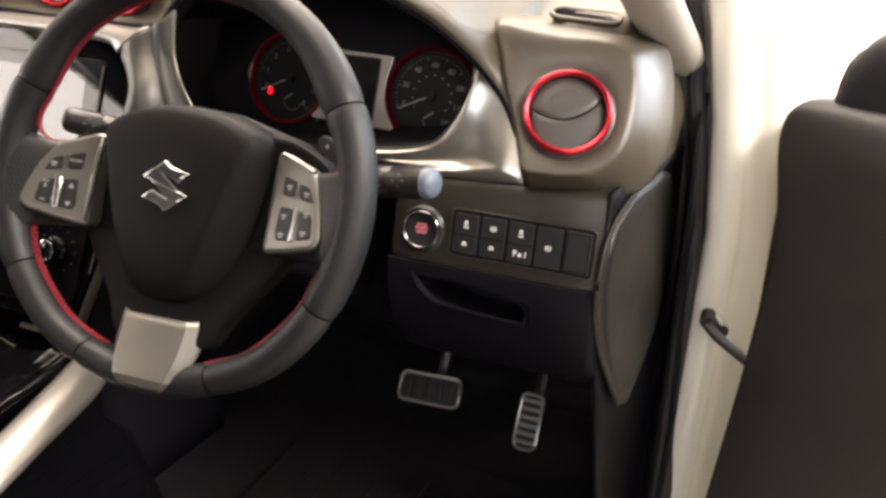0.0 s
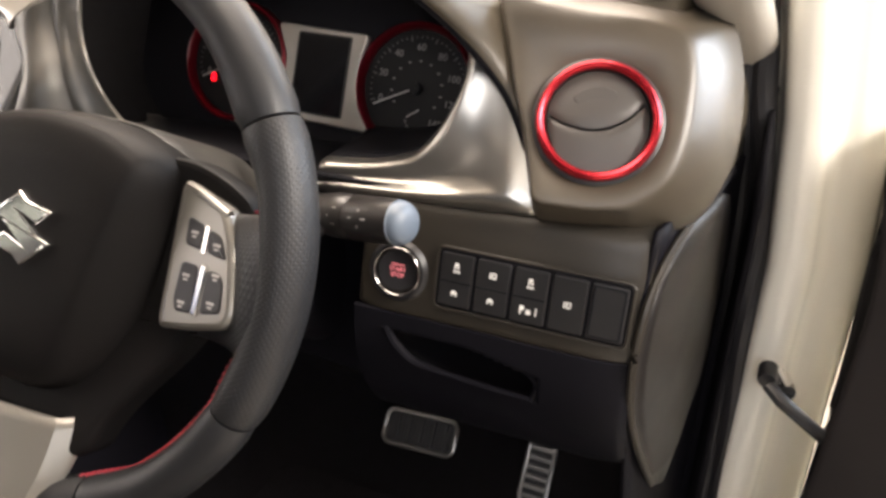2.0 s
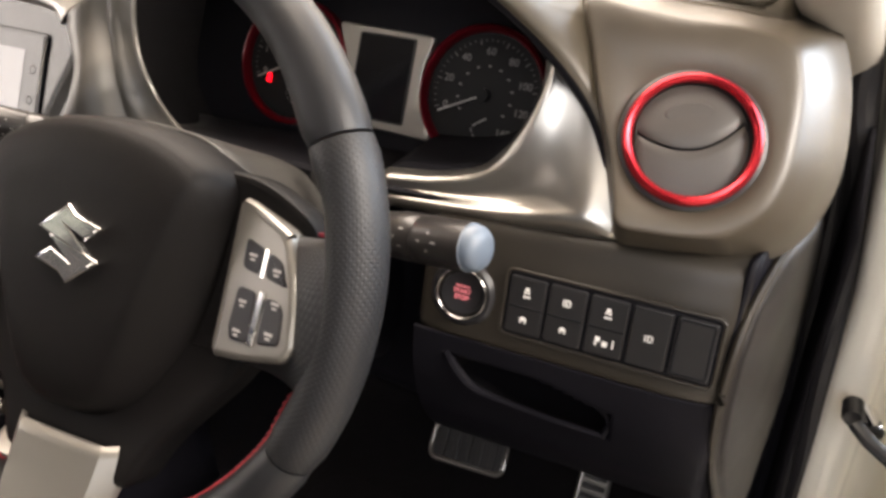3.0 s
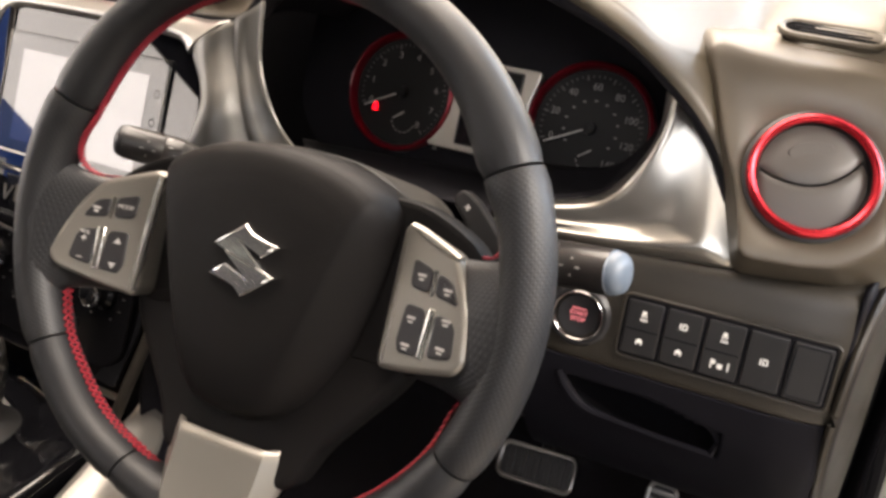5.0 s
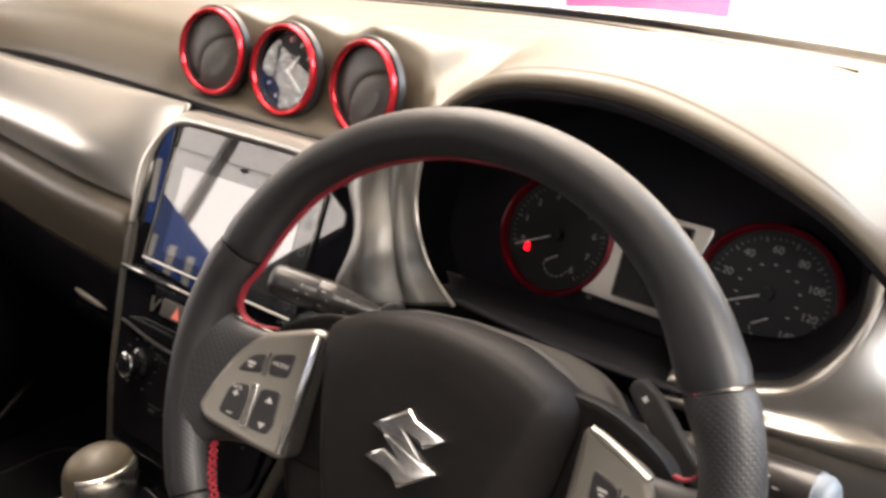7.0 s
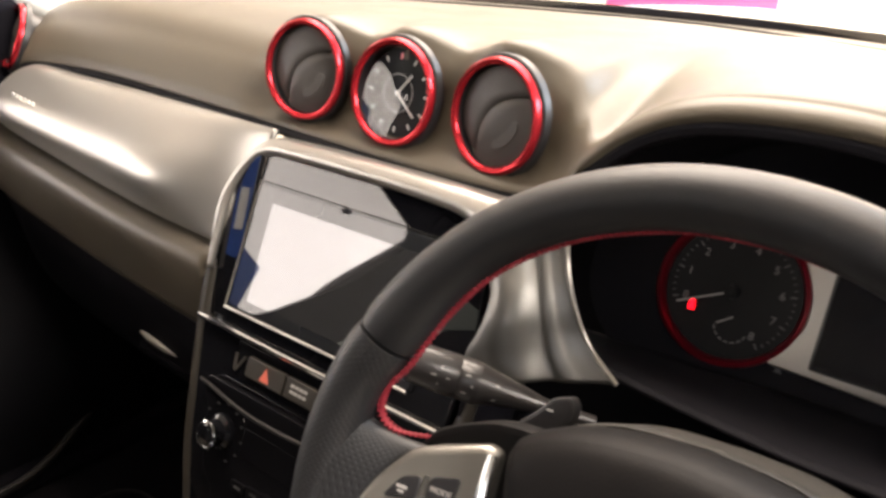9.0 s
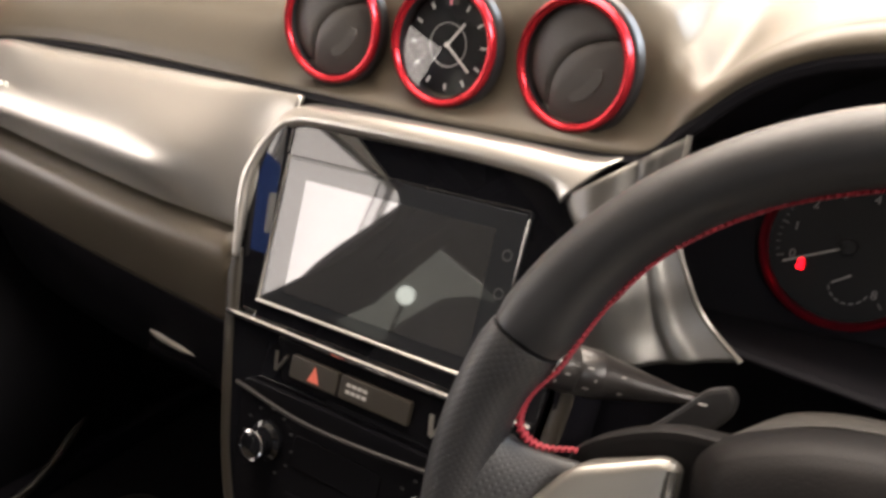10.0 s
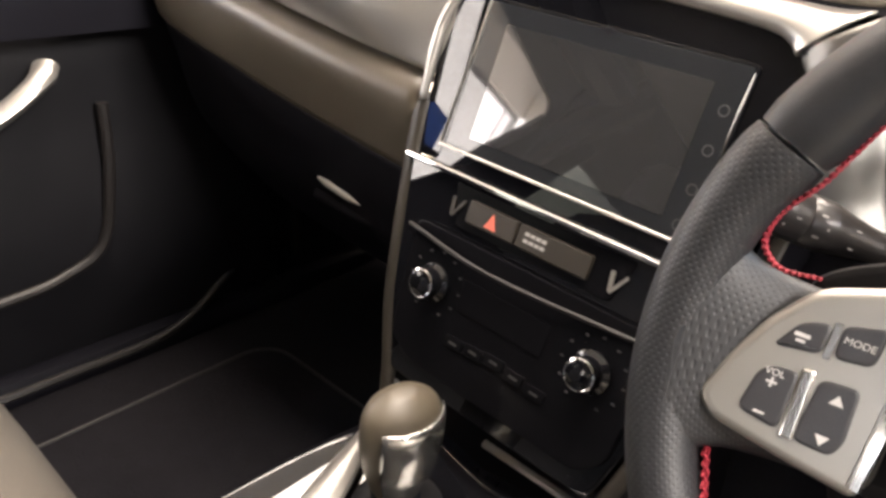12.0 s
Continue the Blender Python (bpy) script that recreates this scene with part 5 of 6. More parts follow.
frame_bar("side_leg", [(0.148, sv(0.984), -0.012), (0.144, sv(0.93), -0.006), (0.134, sv(0.86), -0.006), (0.118, sv(0.80), -0.006), (0.10, sv(0.74), -0.008)], 0.0065, TRIM)
# silver saddle between the stack and the gauges
left = spline([(0.116, 0.187, 1.079), (0.124, 0.181, 1.070), (0.138, 0.172, 1.057), (0.148, 0.162, 1.044), (0.1505, 0.153, 1.030), (0.148, 0.148, 1.0165), (0.143, 0.145, 1.003), (0.140, 0.143, 0.985)], 40)
right = spline([(0.188, 0.198, 1.128), (0.1875, 0.1925, 1.095), (0.189, 0.190, 1.078), (0.196, 0.185, 1.0605), (0.204, 0.183, 1.044), (0.2125, 0.184, 1.027), (0.2245, 0.184, 1.0135), (0.243, 0.182, 1.000)], 40)
rows = []
for a, b in zip(left, right):
    rows.append(spline([Vector(lerp(a, b, f)) + Vector((0, -out, 0)) for f, out in ((0.0, -0.006), (0.02, 0.003), (0.14, 0.0095), (0.30, 0.0130), (0.46, 0.0105), (0.57, 0.0045), (0.63, 0.0022), (0.69, 0.0034), (0.75, 0.0030), (0.81, 0.0010), (0.90, 0.0), (1.0, 0.0))], 44))
part("saddle_trim", skin(rows), SADDLE, stack, "satin silver saddle-shaped trim, shade put into its colour", thick=0.002, sharp=80)
part("saddle_edge", tube(right, 0.0020, 10), SATIN, stack, "bright edge line")

screen = thing("touch_screen", SM @ Vector((0, sv(0.95), 0)), "dark glossy touch screen set in the stack", "touch screen")
part("bezel", plate(rounded(0.222, 0.122, 0.004, -0.0115, sv(1.0085)), -0.002, 0.0016, 0.001, m=SM), GLOSS, screen)
part("glass", plate(rounded(0.2165, 0.1165, 0.002, -0.0115, sv(1.0085)), 0.0, 0.0024, 0.0004, m=SM), SCREEN, screen, "dark mirror-like screen glass")
part("active_area", plate(rounded(0.174, 0.092, 0.001, -0.0115, sv(1.0065)), 0.0, 0.0028, 0.0, m=SM), ACTIVE, screen, "mirror-like active display area", smooth=False)
part("brand_mark", merge(box(0.012, 0.0025, 0.0003, at(SM, -0.012, sv(1.0625), 0.0026)), box(0.006, 0.0045, 0.0003, at(SM, -0.012, sv(1.0625), 0.0026))), DARK, screen, smooth=False)
for k, z in enumerate((1.035, 1.01, 0.985, 0.962)):
    part("touch_mark", torus(0.0035, round_section(0.0004, 0.0002, 6), at(SM, 0.088, sv(z), 0.0026), 20), material("dim_grey_print", (0.032, 0.032, 0.032), 0.5) if k == 0 else bpy.data.materials["dim_grey_print"], screen, smooth=False)
part("left_edge", tube([SM @ Vector((-0.1215, sv(1.066), 0.002)), SM @ Vector((-0.1255, sv(0.952), 0.002))], 0.0014, 8), BRIGHT, screen, "bright side line")
part("right_edge", tube([SM @ Vector((0.098, sv(1.060), 0.0015)), SM @ Vector((0.094, sv(0.955), 0.0015))], 0.0009, 8), BRIGHT, screen)
part("lower_edge", tube([SM @ Vector((-0.126, sv(0.9515), 0.0022)), SM @ Vector((0.095, sv(0.9515), 0.0022))], 0.0013, 8), SILVER, screen)
part("chrome_strip", tube([SM @ Vector(p) for p in ((-0.156, sv(0.935), 0.002), (-0.03, sv(0.935), 0.004), (0.132, sv(0.935), 0.002))], 0.0027, 10), CHROME, stack, "thin chrome strip")

row = thing("switch_row", SM @ Vector((0, sv(0.905), 0)), "dark switch row with a hazard button", "switch panel")
part("row_body", plate(soften([(-0.098, sv(0.930)), (0.072, sv(0.930)), (0.062, sv(0.898)), (-0.086, sv(0.898))], 0.004), -0.004, 0.0, 0.001, m=SM), PANELB, row)
hz = part("hazard_button", plate(rounded(0.049, 0.0185, 0.002, -0.0515, sv(0.9135)), -0.001, 0.004, 0.0012, m=SM), TRIM, row, "dark hazard button with a red triangle")
part("triangle", plate([(-0.0565, sv(0.9075)), (-0.0445, sv(0.9075)), (-0.0505, sv(0.9195))], 0.0038, 0.0043, m=SM), ORANGE, hz, "red warning triangle", smooth=False)
pb = part("side_button", plate(rounded(0.066, 0.0185, 0.002, 0.0075, sv(0.9135)), -0.001, 0.0036, 0.0012, m=SM), TRIM, row)
for y in (0.9165, 0.9115):
    part("lamp_text", merge(*[box(0.0042, 0.0026, 0.0003, at(SM, -0.0165 + 0.0052 * k, sv(y), 0.0038)) for k in range(4)]), DIALPRINT, pb, smooth=False)
# twin clips; the left one's lower brightness is put into a darker material
for x, s in ((-0.092, 1), (0.060, 1)):
    part("corner_clip", merge(box(0.0034, 0.015, 0.001, at(SM, x - 0.0015, sv(0.912), 0.001, 8)), box(0.0026, 0.018, 0.0014, at(SM, x + 0.0045, sv(0.9115), 0.001, -34))), SATIN if x > 0 else TRIM, row, smooth=False)

CM = SM @ Matrix.Translation((0, sv(0.893), 0)) @ pose(0, 0, 0, 2) @ Matrix.Translation((0, -sv(0.893), 0.0050))  # the panel stands a little steeper
climate = thing("climate_panel", SM @ Vector((0, sv(0.80), 0)), "glossy black climate control panel with chrome knobs", "climate control")
part("panel", plate(soften([(-0.120, sv(0.893)), (0.112, sv(0.893)), (0.104, sv(0.80)), (0.085, sv(0.785)), (-0.088, sv(0.785)), (-0.112, sv(0.80))], 0.010), -0.002, 0.002, 0.001, m=CM), PANELB, climate)
part("upper_lip", tube([CM @ Vector(p) for p in spline([(-0.126, sv(0.886), 0.002), (-0.03, sv(0.880), 0.008), (0.11, sv(0.886), 0.002)], 20)], 0.0017, 8), DARKTRIM, climate, "dark curved lip")
part("screen_slot", plate(rounded(0.085, 0.026, 0.003, -0.012, sv(0.855)), 0.001, 0.003, 0.0006, m=CM), PANELB, climate)
for x in (-0.082, 0.072):
    kn = part("knob", lathe([(0.0165, 0.0), (0.0160, 0.005), (0.0140, 0.0065), (0.0122, 0.008), (0.0112, 0.0200), (0.0090, 0.0212), (0.0001, 0.0212)], 40, at(CM, x, sv(0.853), 0.001)), GLOSS, climate)
    part("knob_ring", torus(0.0110, round_section(0.0013, 0.0018, 8), at(CM, x, sv(0.853), 0.0195), 40), CHROME, kn, "chrome knob ring")
    part("scale_marks", merge(*[box(0.003, 0.0014, 0.0003, at(CM, x + 0.026 * math.cos(b), sv(0.853) + 0.026 * math.sin(b), 0.0022)) for b in (radians(-60 + 30 * i) for i in range(11))]), bpy.data.materials["dim_grey_print"], climate, smooth=False)
for k in range(5):
    b = part("climate_button", plate(rounded(0.0185, 0.010, 0.002, -0.046 + 0.0205 * k, sv(0.822 - 0.002 * abs(k - 2))), 0.001, 0.0036, 0.0009, m=CM), PANELB, climate)
    part("button_mark", box(0.008, 0.0018, 0.0003, at(CM, -0.046 + 0.0205 * k, sv(0.822 - 0.002 * abs(k - 2)), 0.0037)), bpy.data.materials["dim_grey_print"], b, smooth=False)


# ---- driver's switches ----
UM = axes((0.6147, 0.1682, 0.9443), 10.3, 2.4)
start = thing("start_button", (0.511, 0.166, 0.92), "round engine start button with red lettering and chrome ring", "start button")
BM = axes((0.511, 0.1655, 0.941), 10.3, 2.4)
part("bezel_ring", torus(0.0205, [(-0.003, 0.0), (-0.002, 0.005), (0.001, 0.0055), (0.004, 0.002), (0.004, -0.003), (-0.003, -0.003)], BM), BLACK, start)
part("chrome_ring", torus(0.0185, round_section(0.0012, 0.0016, 10, 0.0055), BM), material("dark_chrome", (0.30, 0.29, 0.28), 0.22, 1.0), start, "thin dark chrome ring")
part("push_face", lathe([(0.0165, 0.0), (0.0155, 0.004), (0.010, 0.0032), (0.0001, 0.003)], 36, BM), BLACK, start)
part("small_text", merge(*[box(0.0011, 0.0014, 0.0002, at(BM, -0.0045 + 0.0018 * k, 0.0050, 0.0037)) for k in range(6)]), PRINTRED, start, smooth=False)
writing("lettering", "START", 0.0046, at(BM, 0, 0.0012, 0.0037), PRINTRED, start)
writing("lettering", "STOP", 0.0046, at(BM, 0, -0.0034, 0.0037), PRINTRED, start)

panel = thing("driver_switches", (0.6147, 0.168, 0.925), "row of five black switches set in the switch band", "switches")
part("panel_frame", plate(rounded(0.1425, 0.0455, 0.004, 0, 0.0), -0.006, 0.0016, 0.0006, m=UM), HOOD, panel)
part("frame_line", tube([UM @ Vector((x, y, 0.0016)) for x, y in rounded(0.1445, 0.0475, 0.005)], 0.0013, 8, closed=True), TRIM, panel)
def glyph(m, kind):
    pieces = {0: [(0, 0.0028, 0.0030, 0.0022), (0, 0.0008, 0.0042, 0.0008), (-0.0012, -0.0004, 0.0008, 0.0012), (0.0012, -0.0004, 0.0008, 0.0012), (-0.0016, -0.0026, 0.0012, 0.0016), (0.0002, -0.0026, 0.0012, 0.0016), (0.0020, -0.0026, 0.0012, 0.0016)],
              1: [(0, 0.0010, 0.0048, 0.0016), (0, 0.0022, 0.0028, 0.0012), (-0.0016, -0.0008, 0.0012, 0.0014), (0.0016, -0.0008, 0.0012, 0.0014)],
              2: [(-0.0022, 0, 0.0009, 0.0046), (-0.0004, 0, 0.0009, 0.0046), (0.0010, 0.0019, 0.0022, 0.0008), (0.0010, -0.0019, 0.0022, 0.0008), (0.0022, 0, 0.0009, 0.0034)]}[kind]
    return merge(*[box(w, h, 0.0003, at(m, x, y)) for x, y, w, h in pieces])


for k in range(5):
    x = -0.0562 + 0.0281 * k
    sw = part("rocker_switch", plate(rounded(0.0254, 0.0405, 0.002, x, 0), 0.0, 0.0042, 0.0009, m=UM), ROCKER, panel)
    if k < 3:
        part("switch_notch", box(0.0235, 0.0012, 0.0012, at(UM, x, -0.001, 0.0040)), HOOD, sw, smooth=False)
        part("switch_mark", glyph(at(UM, x, 0.0095, 0.0044), (0, 2, 0)[k]), PRINT, sw, smooth=False)
        if k < 2:
            part("switch_mark", glyph(at(UM, x, -0.0105, 0.0044), (1, 1)[k]), PRINT, sw, smooth=False)
        else:
            part("switch_mark", merge(box(0.0012, 0.0065, 0.0003, at(UM, x - 0.005, -0.0105, 0.0044)), box(0.0022, 0.0032, 0.0003, at(UM, x - 0.0035, -0.009, 0.0044)), box(0.0035, 0.0035, 0.0003, at(UM, x + 0.001, -0.0115, 0.0044)), box(0.001, 0.006, 0.0003, at(UM, x + 0.0065, -0.0105, 0.0044))), PRINT, sw, smooth=False)
    elif k == 3:
        part("switch_mark", glyph(at(UM, x, 0.0, 0.0044), 2), PRINT, sw, smooth=False)
    else:
        part("blank_rim", tube([at(UM, x, 0, 0.0042) @ Vector((a, b, 0)) for a, b in rounded(0.0215, 0.0365, 0.002)], 0.0005, 6, closed=True), DARK, sw)

# hollow and lip of the release pull in the knee panel
pull = thing("bonnet_release", (0.5675, 0.175, 0.855), "black recessed release pull in the knee panel", "release handle")
part("recess", patch([[(0.498, 0.164, 0.896), (0.56, 0.164, 0.897), (0.632, 0.166, 0.890)], [(0.505, 0.215, 0.893), (0.56, 0.215, 0.893), (0.628, 0.215, 0.888)], [(0.505, 0.220, 0.868), (0.56, 0.220, 0.855), (0.628, 0.220, 0.852)], [(0.498, 0.170, 0.872), (0.56, 0.172, 0.852), (0.632, 0.174, 0.850)]], 16, 14), HOOD, pull, thick=0.002)
part("recess_lip", tube(spline([(0.503, 0.160, 0.893), (0.510, 0.1605, 0.880), (0.525, 0.162, 0.866), (0.55, 0.164, 0.861), (0.59, 0.166, 0.858), (0.624, 0.168, 0.857)], 30), [0.0042 - 0.0018 * smooth01(8, 20, k) for k in range(30)], 8), DARK, pull)
part("recess_lip", tube(spline([(0.503, 0.160, 0.893), (0.53, 0.161, 0.8935), (0.58, 0.164, 0.891), (0.612, 0.166, 0.884), (0.626, 0.168, 0.872), (0.624, 0.168, 0.857)], 30), 0.0022, 8), DARK, pull)

# dash end cover, a leaf-shaped panel by the door
end = thing("dash_end_cover", (0.735, 0.2, 0.80), "dark leaf-shaped end cover of the dashboard", "end cover")
rows = []
for z, y0, y1 in ((1.000, 0.288, 0.300), (0.985, 0.225, 0.345), (0.965, 0.186, 0.362), (0.935, 0.172, 0.375), (0.90, 0.170, 0.385), (0.86, 0.182, 0.390), (0.82, 0.206, 0.392), (0.78, 0.236, 0.380), (0.745, 0.264, 0.350), (0.722, 0.282, 0.300)):
    rows.append([(0.694 + 0.18 * (y0 + (y1 - y0) * j / 10 - 0.17) + 0.006 * math.sin(math.pi * j / 10), y0 + (y1 - y0) * j / 10, z) for j in range(11)])
part("cover", skin(rows), DARKTRIM, end, thick=0.004, sharp=80)
part("cover_edge", tube(spline([r[0] for r in rows], 40), 0.0032, 8), TRIM, end)
part("end_wall", patch([[(0.692, 0.19, 1.003), (0.715, 0.32, 1.003), (0.735, 0.44, 1.003)], [(0.690, 0.175, 0.9), (0.715, 0.32, 0.9), (0.735, 0.44, 0.9)], [(0.694, 0.22, 0.78), (0.715, 0.34, 0.75), (0.735, 0.44, 0.75)], [(0.71, 0.34, 0.42), (0.73, 0.40, 0.42), (0.745, 0.46, 0.42)]], 14, 20), DARK, end, thick=0.004)

# demister slot on the dash corner
slot = thing("demister_vent", (0.675, 0.30, 1.145), "small oval demister vent on the dash top", "air vent")
VM = Matrix.Translation((0.628, 0.288, 1.1488)) @ Euler((radians(17), radians(3), radians(6))).to_matrix().to_4x4()
part("vent_rim", tube([VM @ Vector((a, b, 0.0006)) for a, b in rounded(0.070, 0.025, 0.012, steps=6)], 0.0030, 8, closed=True), PAD, slot)
# solid dark plate in place of the shaded hollow
part("vent_dark_fill", plate(rounded(0.066, 0.021, 0.010, steps=5), -0.006, 0.0022, 0.001, m=VM), VOID, slot)
for k in range(3):
    part("vent_slat", box(0.052 - 0.008 * abs(k - 1), 0.0016, 0.0030, at(VM, 0, -0.0055 + 0.0055 * k, 0.0016), 0.0005), DARK, slot)

# ---- pedals ----
def pedal(name, corners, label, bars, along):
    a, b, c, d = [Vector(p) for p in corners]  # top left, top right, lower right, lower left
    ob = thing(name, (a + c) / 2, label, "pedal", "foot pedals")
    x = (b - a).normalized()
    n = x.cross((a - d)).normalized()
    if n.y > 0:
        n = -n
    y = n.cross(x)
    w, h = ((b - a).length + (c - d).length) / 2, ((a - d).length + (b - c).length) / 2
    m = Matrix.Translation((a + b + c + d) / 4) @ Matrix((x, y, n)).transposed().to_4x4()
    part("pad", plate(rounded(w, h, 0.012), -0.012, 0.0, 0.003, m=m), RUBBER, ob)
    part("steel_rim", tube([m @ Vector((p, q, 0.001)) for p, q in rounded(w, h, 0.010)], 0.0030, 8, closed=True), STEEL, ob)
    for k in range(bars):
        f = (k + 0.5) / bars - 0.5
        part("steel_bar", box(w * 0.92, 0.006, 0.004, m @ pose(0, f * h * 0.9, 0.001), 0.0015) if along == "x" else box(0.008, h * 0.85, 0.004, m @ pose(f * w * 0.85, 0, 0.001), 0.0015), STEEL if along == "x" else RUBBER, ob)
    part("arm", tube(spline([m @ Vector((0, 0, -0.012)), m @ Vector((0, 0.05, -0.05)), (a + b) / 2 + Vector((0, 0.12, 0.22))], 10), 0.009, 8), BLACK, ob)
    return ob


pedal("brake_pedal", ((0.362, 0.443, 0.584), (0.466, 0.447, 0.589), (0.460, 0.419, 0.551), (0.372, 0.421, 0.554)), "brake pedal with a dark ribbed rubber pad and steel rim", 5, "y")
pedal("accelerator_pedal", ((0.552, 0.478, 0.578), (0.583, 0.478, 0.578), (0.584, 0.442, 0.504), (0.548, 0.441, 0.503)), "tall accelerator pedal of ribbed steel", 6, "x")

# ---- mat in the driver's footwell ----
mat = thing("floor_mat", (0.40, 0.30, 0.43), "black ribbed mat in the driver's footwell", "floor mat")
part("mat_sheet", plate(rounded(0.40, 0.46, 0.04), 0.0, 0.006, 0.003, m=pose(0.40, 0.22, 0.426)), CARPET, mat)
for k in range(9):
    part("rib", box(0.006, 0.34, 0.005, pose(0.26 + 0.035 * k, 0.22, 0.4325), 0.002), CARPET, mat)

# ---- mat in the passenger's footwell ----
mat = thing("floor_mat", (-0.395, 0.02, 0.42), "black carpet mat with a bound edge in the passenger's footwell", "floor mat")
MM = pose(-0.395, 0.02, 0.424, 0, 0, 2)
part("mat_sheet", plate(rounded(0.395, 0.56, 0.05, steps=6), 0.0, 0.006, 0.003, m=MM), CARPET, mat)
part("edge_binding", tube([MM @ Vector((x, y, 0.006)) for x, y in rounded(0.395, 0.56, 0.05, steps=6)], 0.0030, 8, closed=True), DARKTRIM, mat, "grey-brown bound edge")

# ---- console ----
console = thing("floor_console", (0.0, -0.2, 0.45), "black floor console between the seats with silver side rails", "console")
part("console_body", patch([[(-0.13, 0.16, 0.46), (-0.13, -0.1, 0.46), (-0.13, -0.7, 0.46)], [(-0.105, 0.10, 0.70), (-0.115, -0.1, 0.70), (-0.12, -0.7, 0.68)], [(-0.07, 0.09, 0.725), (-0.085, -0.1, 0.715), (-0.09, -0.7, 0.69)], [(0.0, 0.09, 0.715), (0.0, -0.1, 0.705), (0.0, -0.7, 0.685)], [(0.07, 0.09, 0.725), (0.085, -0.1, 0.715), (0.09, -0.7, 0.69)], [(0.105, 0.10, 0.70), (0.115, -0.1, 0.70), (0.12, -0.7, 0.68)], [(0.13, 0.16, 0.46), (0.13, -0.1, 0.46), (0.13, -0.7, 0.46)]], 20, 40), GLOSS, console, "glossy black console body", thick=0.003, sharp=60)
def rail(name, upper, lower, label):
    rows = [spline(upper, 24), [Vector(lerp(a, b, 0.5)) + Vector((0, 0, 0.006)) for a, b in zip(spline(upper, 24), spline(lower, 24))], spline(lower, 24)]
    part(name, skin([[spline([r[i] for r in rows], 9)[j] for i in range(24)] for j in range(9)]), SILVER, console, label, thick=0.004)


rail("side_rail", [(0.100, 0.100, 0.735), (0.120, 0.03, 0.730), (0.146, -0.07, 0.722), (0.165, -0.16, 0.715), (0.18, -0.30, 0.70)], [(0.130, 0.108, 0.722), (0.166, 0.045, 0.716), (0.192, -0.06, 0.712), (0.212, -0.16, 0.705), (0.222, -0.30, 0.69)], "wide satin silver side rail")
rail("selector_trim", [(-0.117, 0.097, 0.732), (-0.092, 0.040, 0.732), (-0.065, -0.038, 0.732), (-0.045, -0.10, 0.720)], [(-0.112, 0.092, 0.734), (-0.075, 0.030, 0.734), (-0.046, -0.016, 0.734), (-0.02, -0.075, 0.722)], "satin silver selector surround")
part("front_bar", tube([(-0.010, 0.096, 0.735), (0.078, 0.098, 0.735)], 0.0035, 8), SILVER, console)
lever = thing("gear_lever", (-0.02, 0.0, 0.70), "automatic gear lever with a brown-grey and silver knob", "gear lever")
part("gaiter", lathe([(0.045, 0.0), (0.036, 0.008), (0.020, 0.015), (0.012, 0.03)], 28, pose(-0.026, 0.012, 0.708)), LEATHER, lever)
KNOB = ((0.722, 0.013, 0.016), (0.740, 0.0195, 0.025), (0.768, 0.0250, 0.033), (0.793, 0.0262, 0.034), (0.809, 0.0220, 0.029), (0.819, 0.010, 0.013), (0.8205, 0.001, 0.001))


def knob_ring(b, grow=1.0):
    """The knob's outline at one side, from its foot to its top."""
    return spline([(-0.026 + rx * grow * math.cos(b), 0.013 + ry * grow * math.sin(b), z) for z, rx, ry in KNOB], 26)


rows = [knob_ring(2 * math.pi * j / 32) for j in range(32)]
part("knob", skin([[r[i] for r in rows] for i in range(26)], closed_u=True, caps=True), PAD, lever, "rounded brown-grey knob")
part("knob_inlay", skin([knob_ring(radians(-62 + 9 * j), 1.05)[1:16] for j in range(15)]), BRIGHT, lever, "silver side inlay", thick=0.002)

# ---- glovebox latch ----
latch = thing("glovebox_latch", (-0.32, 0.20, 0.80), "dark glovebox latch with a silver bar as its highlight", "latch")
part("latch_body", box(0.10, 0.028, 0.012, axes((-0.300, 0.187, 0.821), 20, 0), 0.005), DARK, latch)
# slim silver bar modelled in place of the highlight on the latch
part("latch_highlight", tube([(-0.332, 0.1735, 0.840), (-0.315, 0.1725, 0.839), (-0.28, 0.172, 0.836), (-0.262, 0.173, 0.834)], [0.0025, 0.005, 0.0042, 0.001], 10), SILVER, latch)

# ---- driver's door, standing open ----
DM = Matrix.Translation((0.868, 0.405, 0.0)) @ pose(0, 0, 0, 0, 0, 62 - 90)  # its x runs along the door, away from the hinge
def dpt(a, out, z):
    """a along the door from the hinge, out towards the cabin side."""
    return DM @ Vector((a, -out, z))


door = part("door", patch([[dpt(-0.01, -0.07, 0.36), dpt(0.5, -0.09, 0.34), dpt(1.05, -0.07, 0.36)], [dpt(-0.01, -0.09, 0.7), dpt(0.5, -0.12, 0.7), dpt(1.05, -0.09, 0.7)], [dpt(0.0, -0.04, 1.03), dpt(0.5, -0.06, 1.05), dpt(1.05, -0.04, 1.07)]], 16, 12), WHITE, body, "open driver's door, white outside and black inside", thick=0.004)
part("door_edge", patch([[dpt(0.0, -0.07, 0.36), dpt(0.004, 0.0, 0.36), dpt(0.020, 0.082, 0.36)], [dpt(0.0, -0.08, 0.7), dpt(0.008, 0.0, 0.7), dpt(0.024, 0.080, 0.7)], [dpt(0.0, -0.04, 1.06), dpt(0.012, 0.02, 1.06), dpt(0.034, 0.078, 1.06)]], 10, 12), WHITE, door, "white painted front edge of the door", thick=0.003)
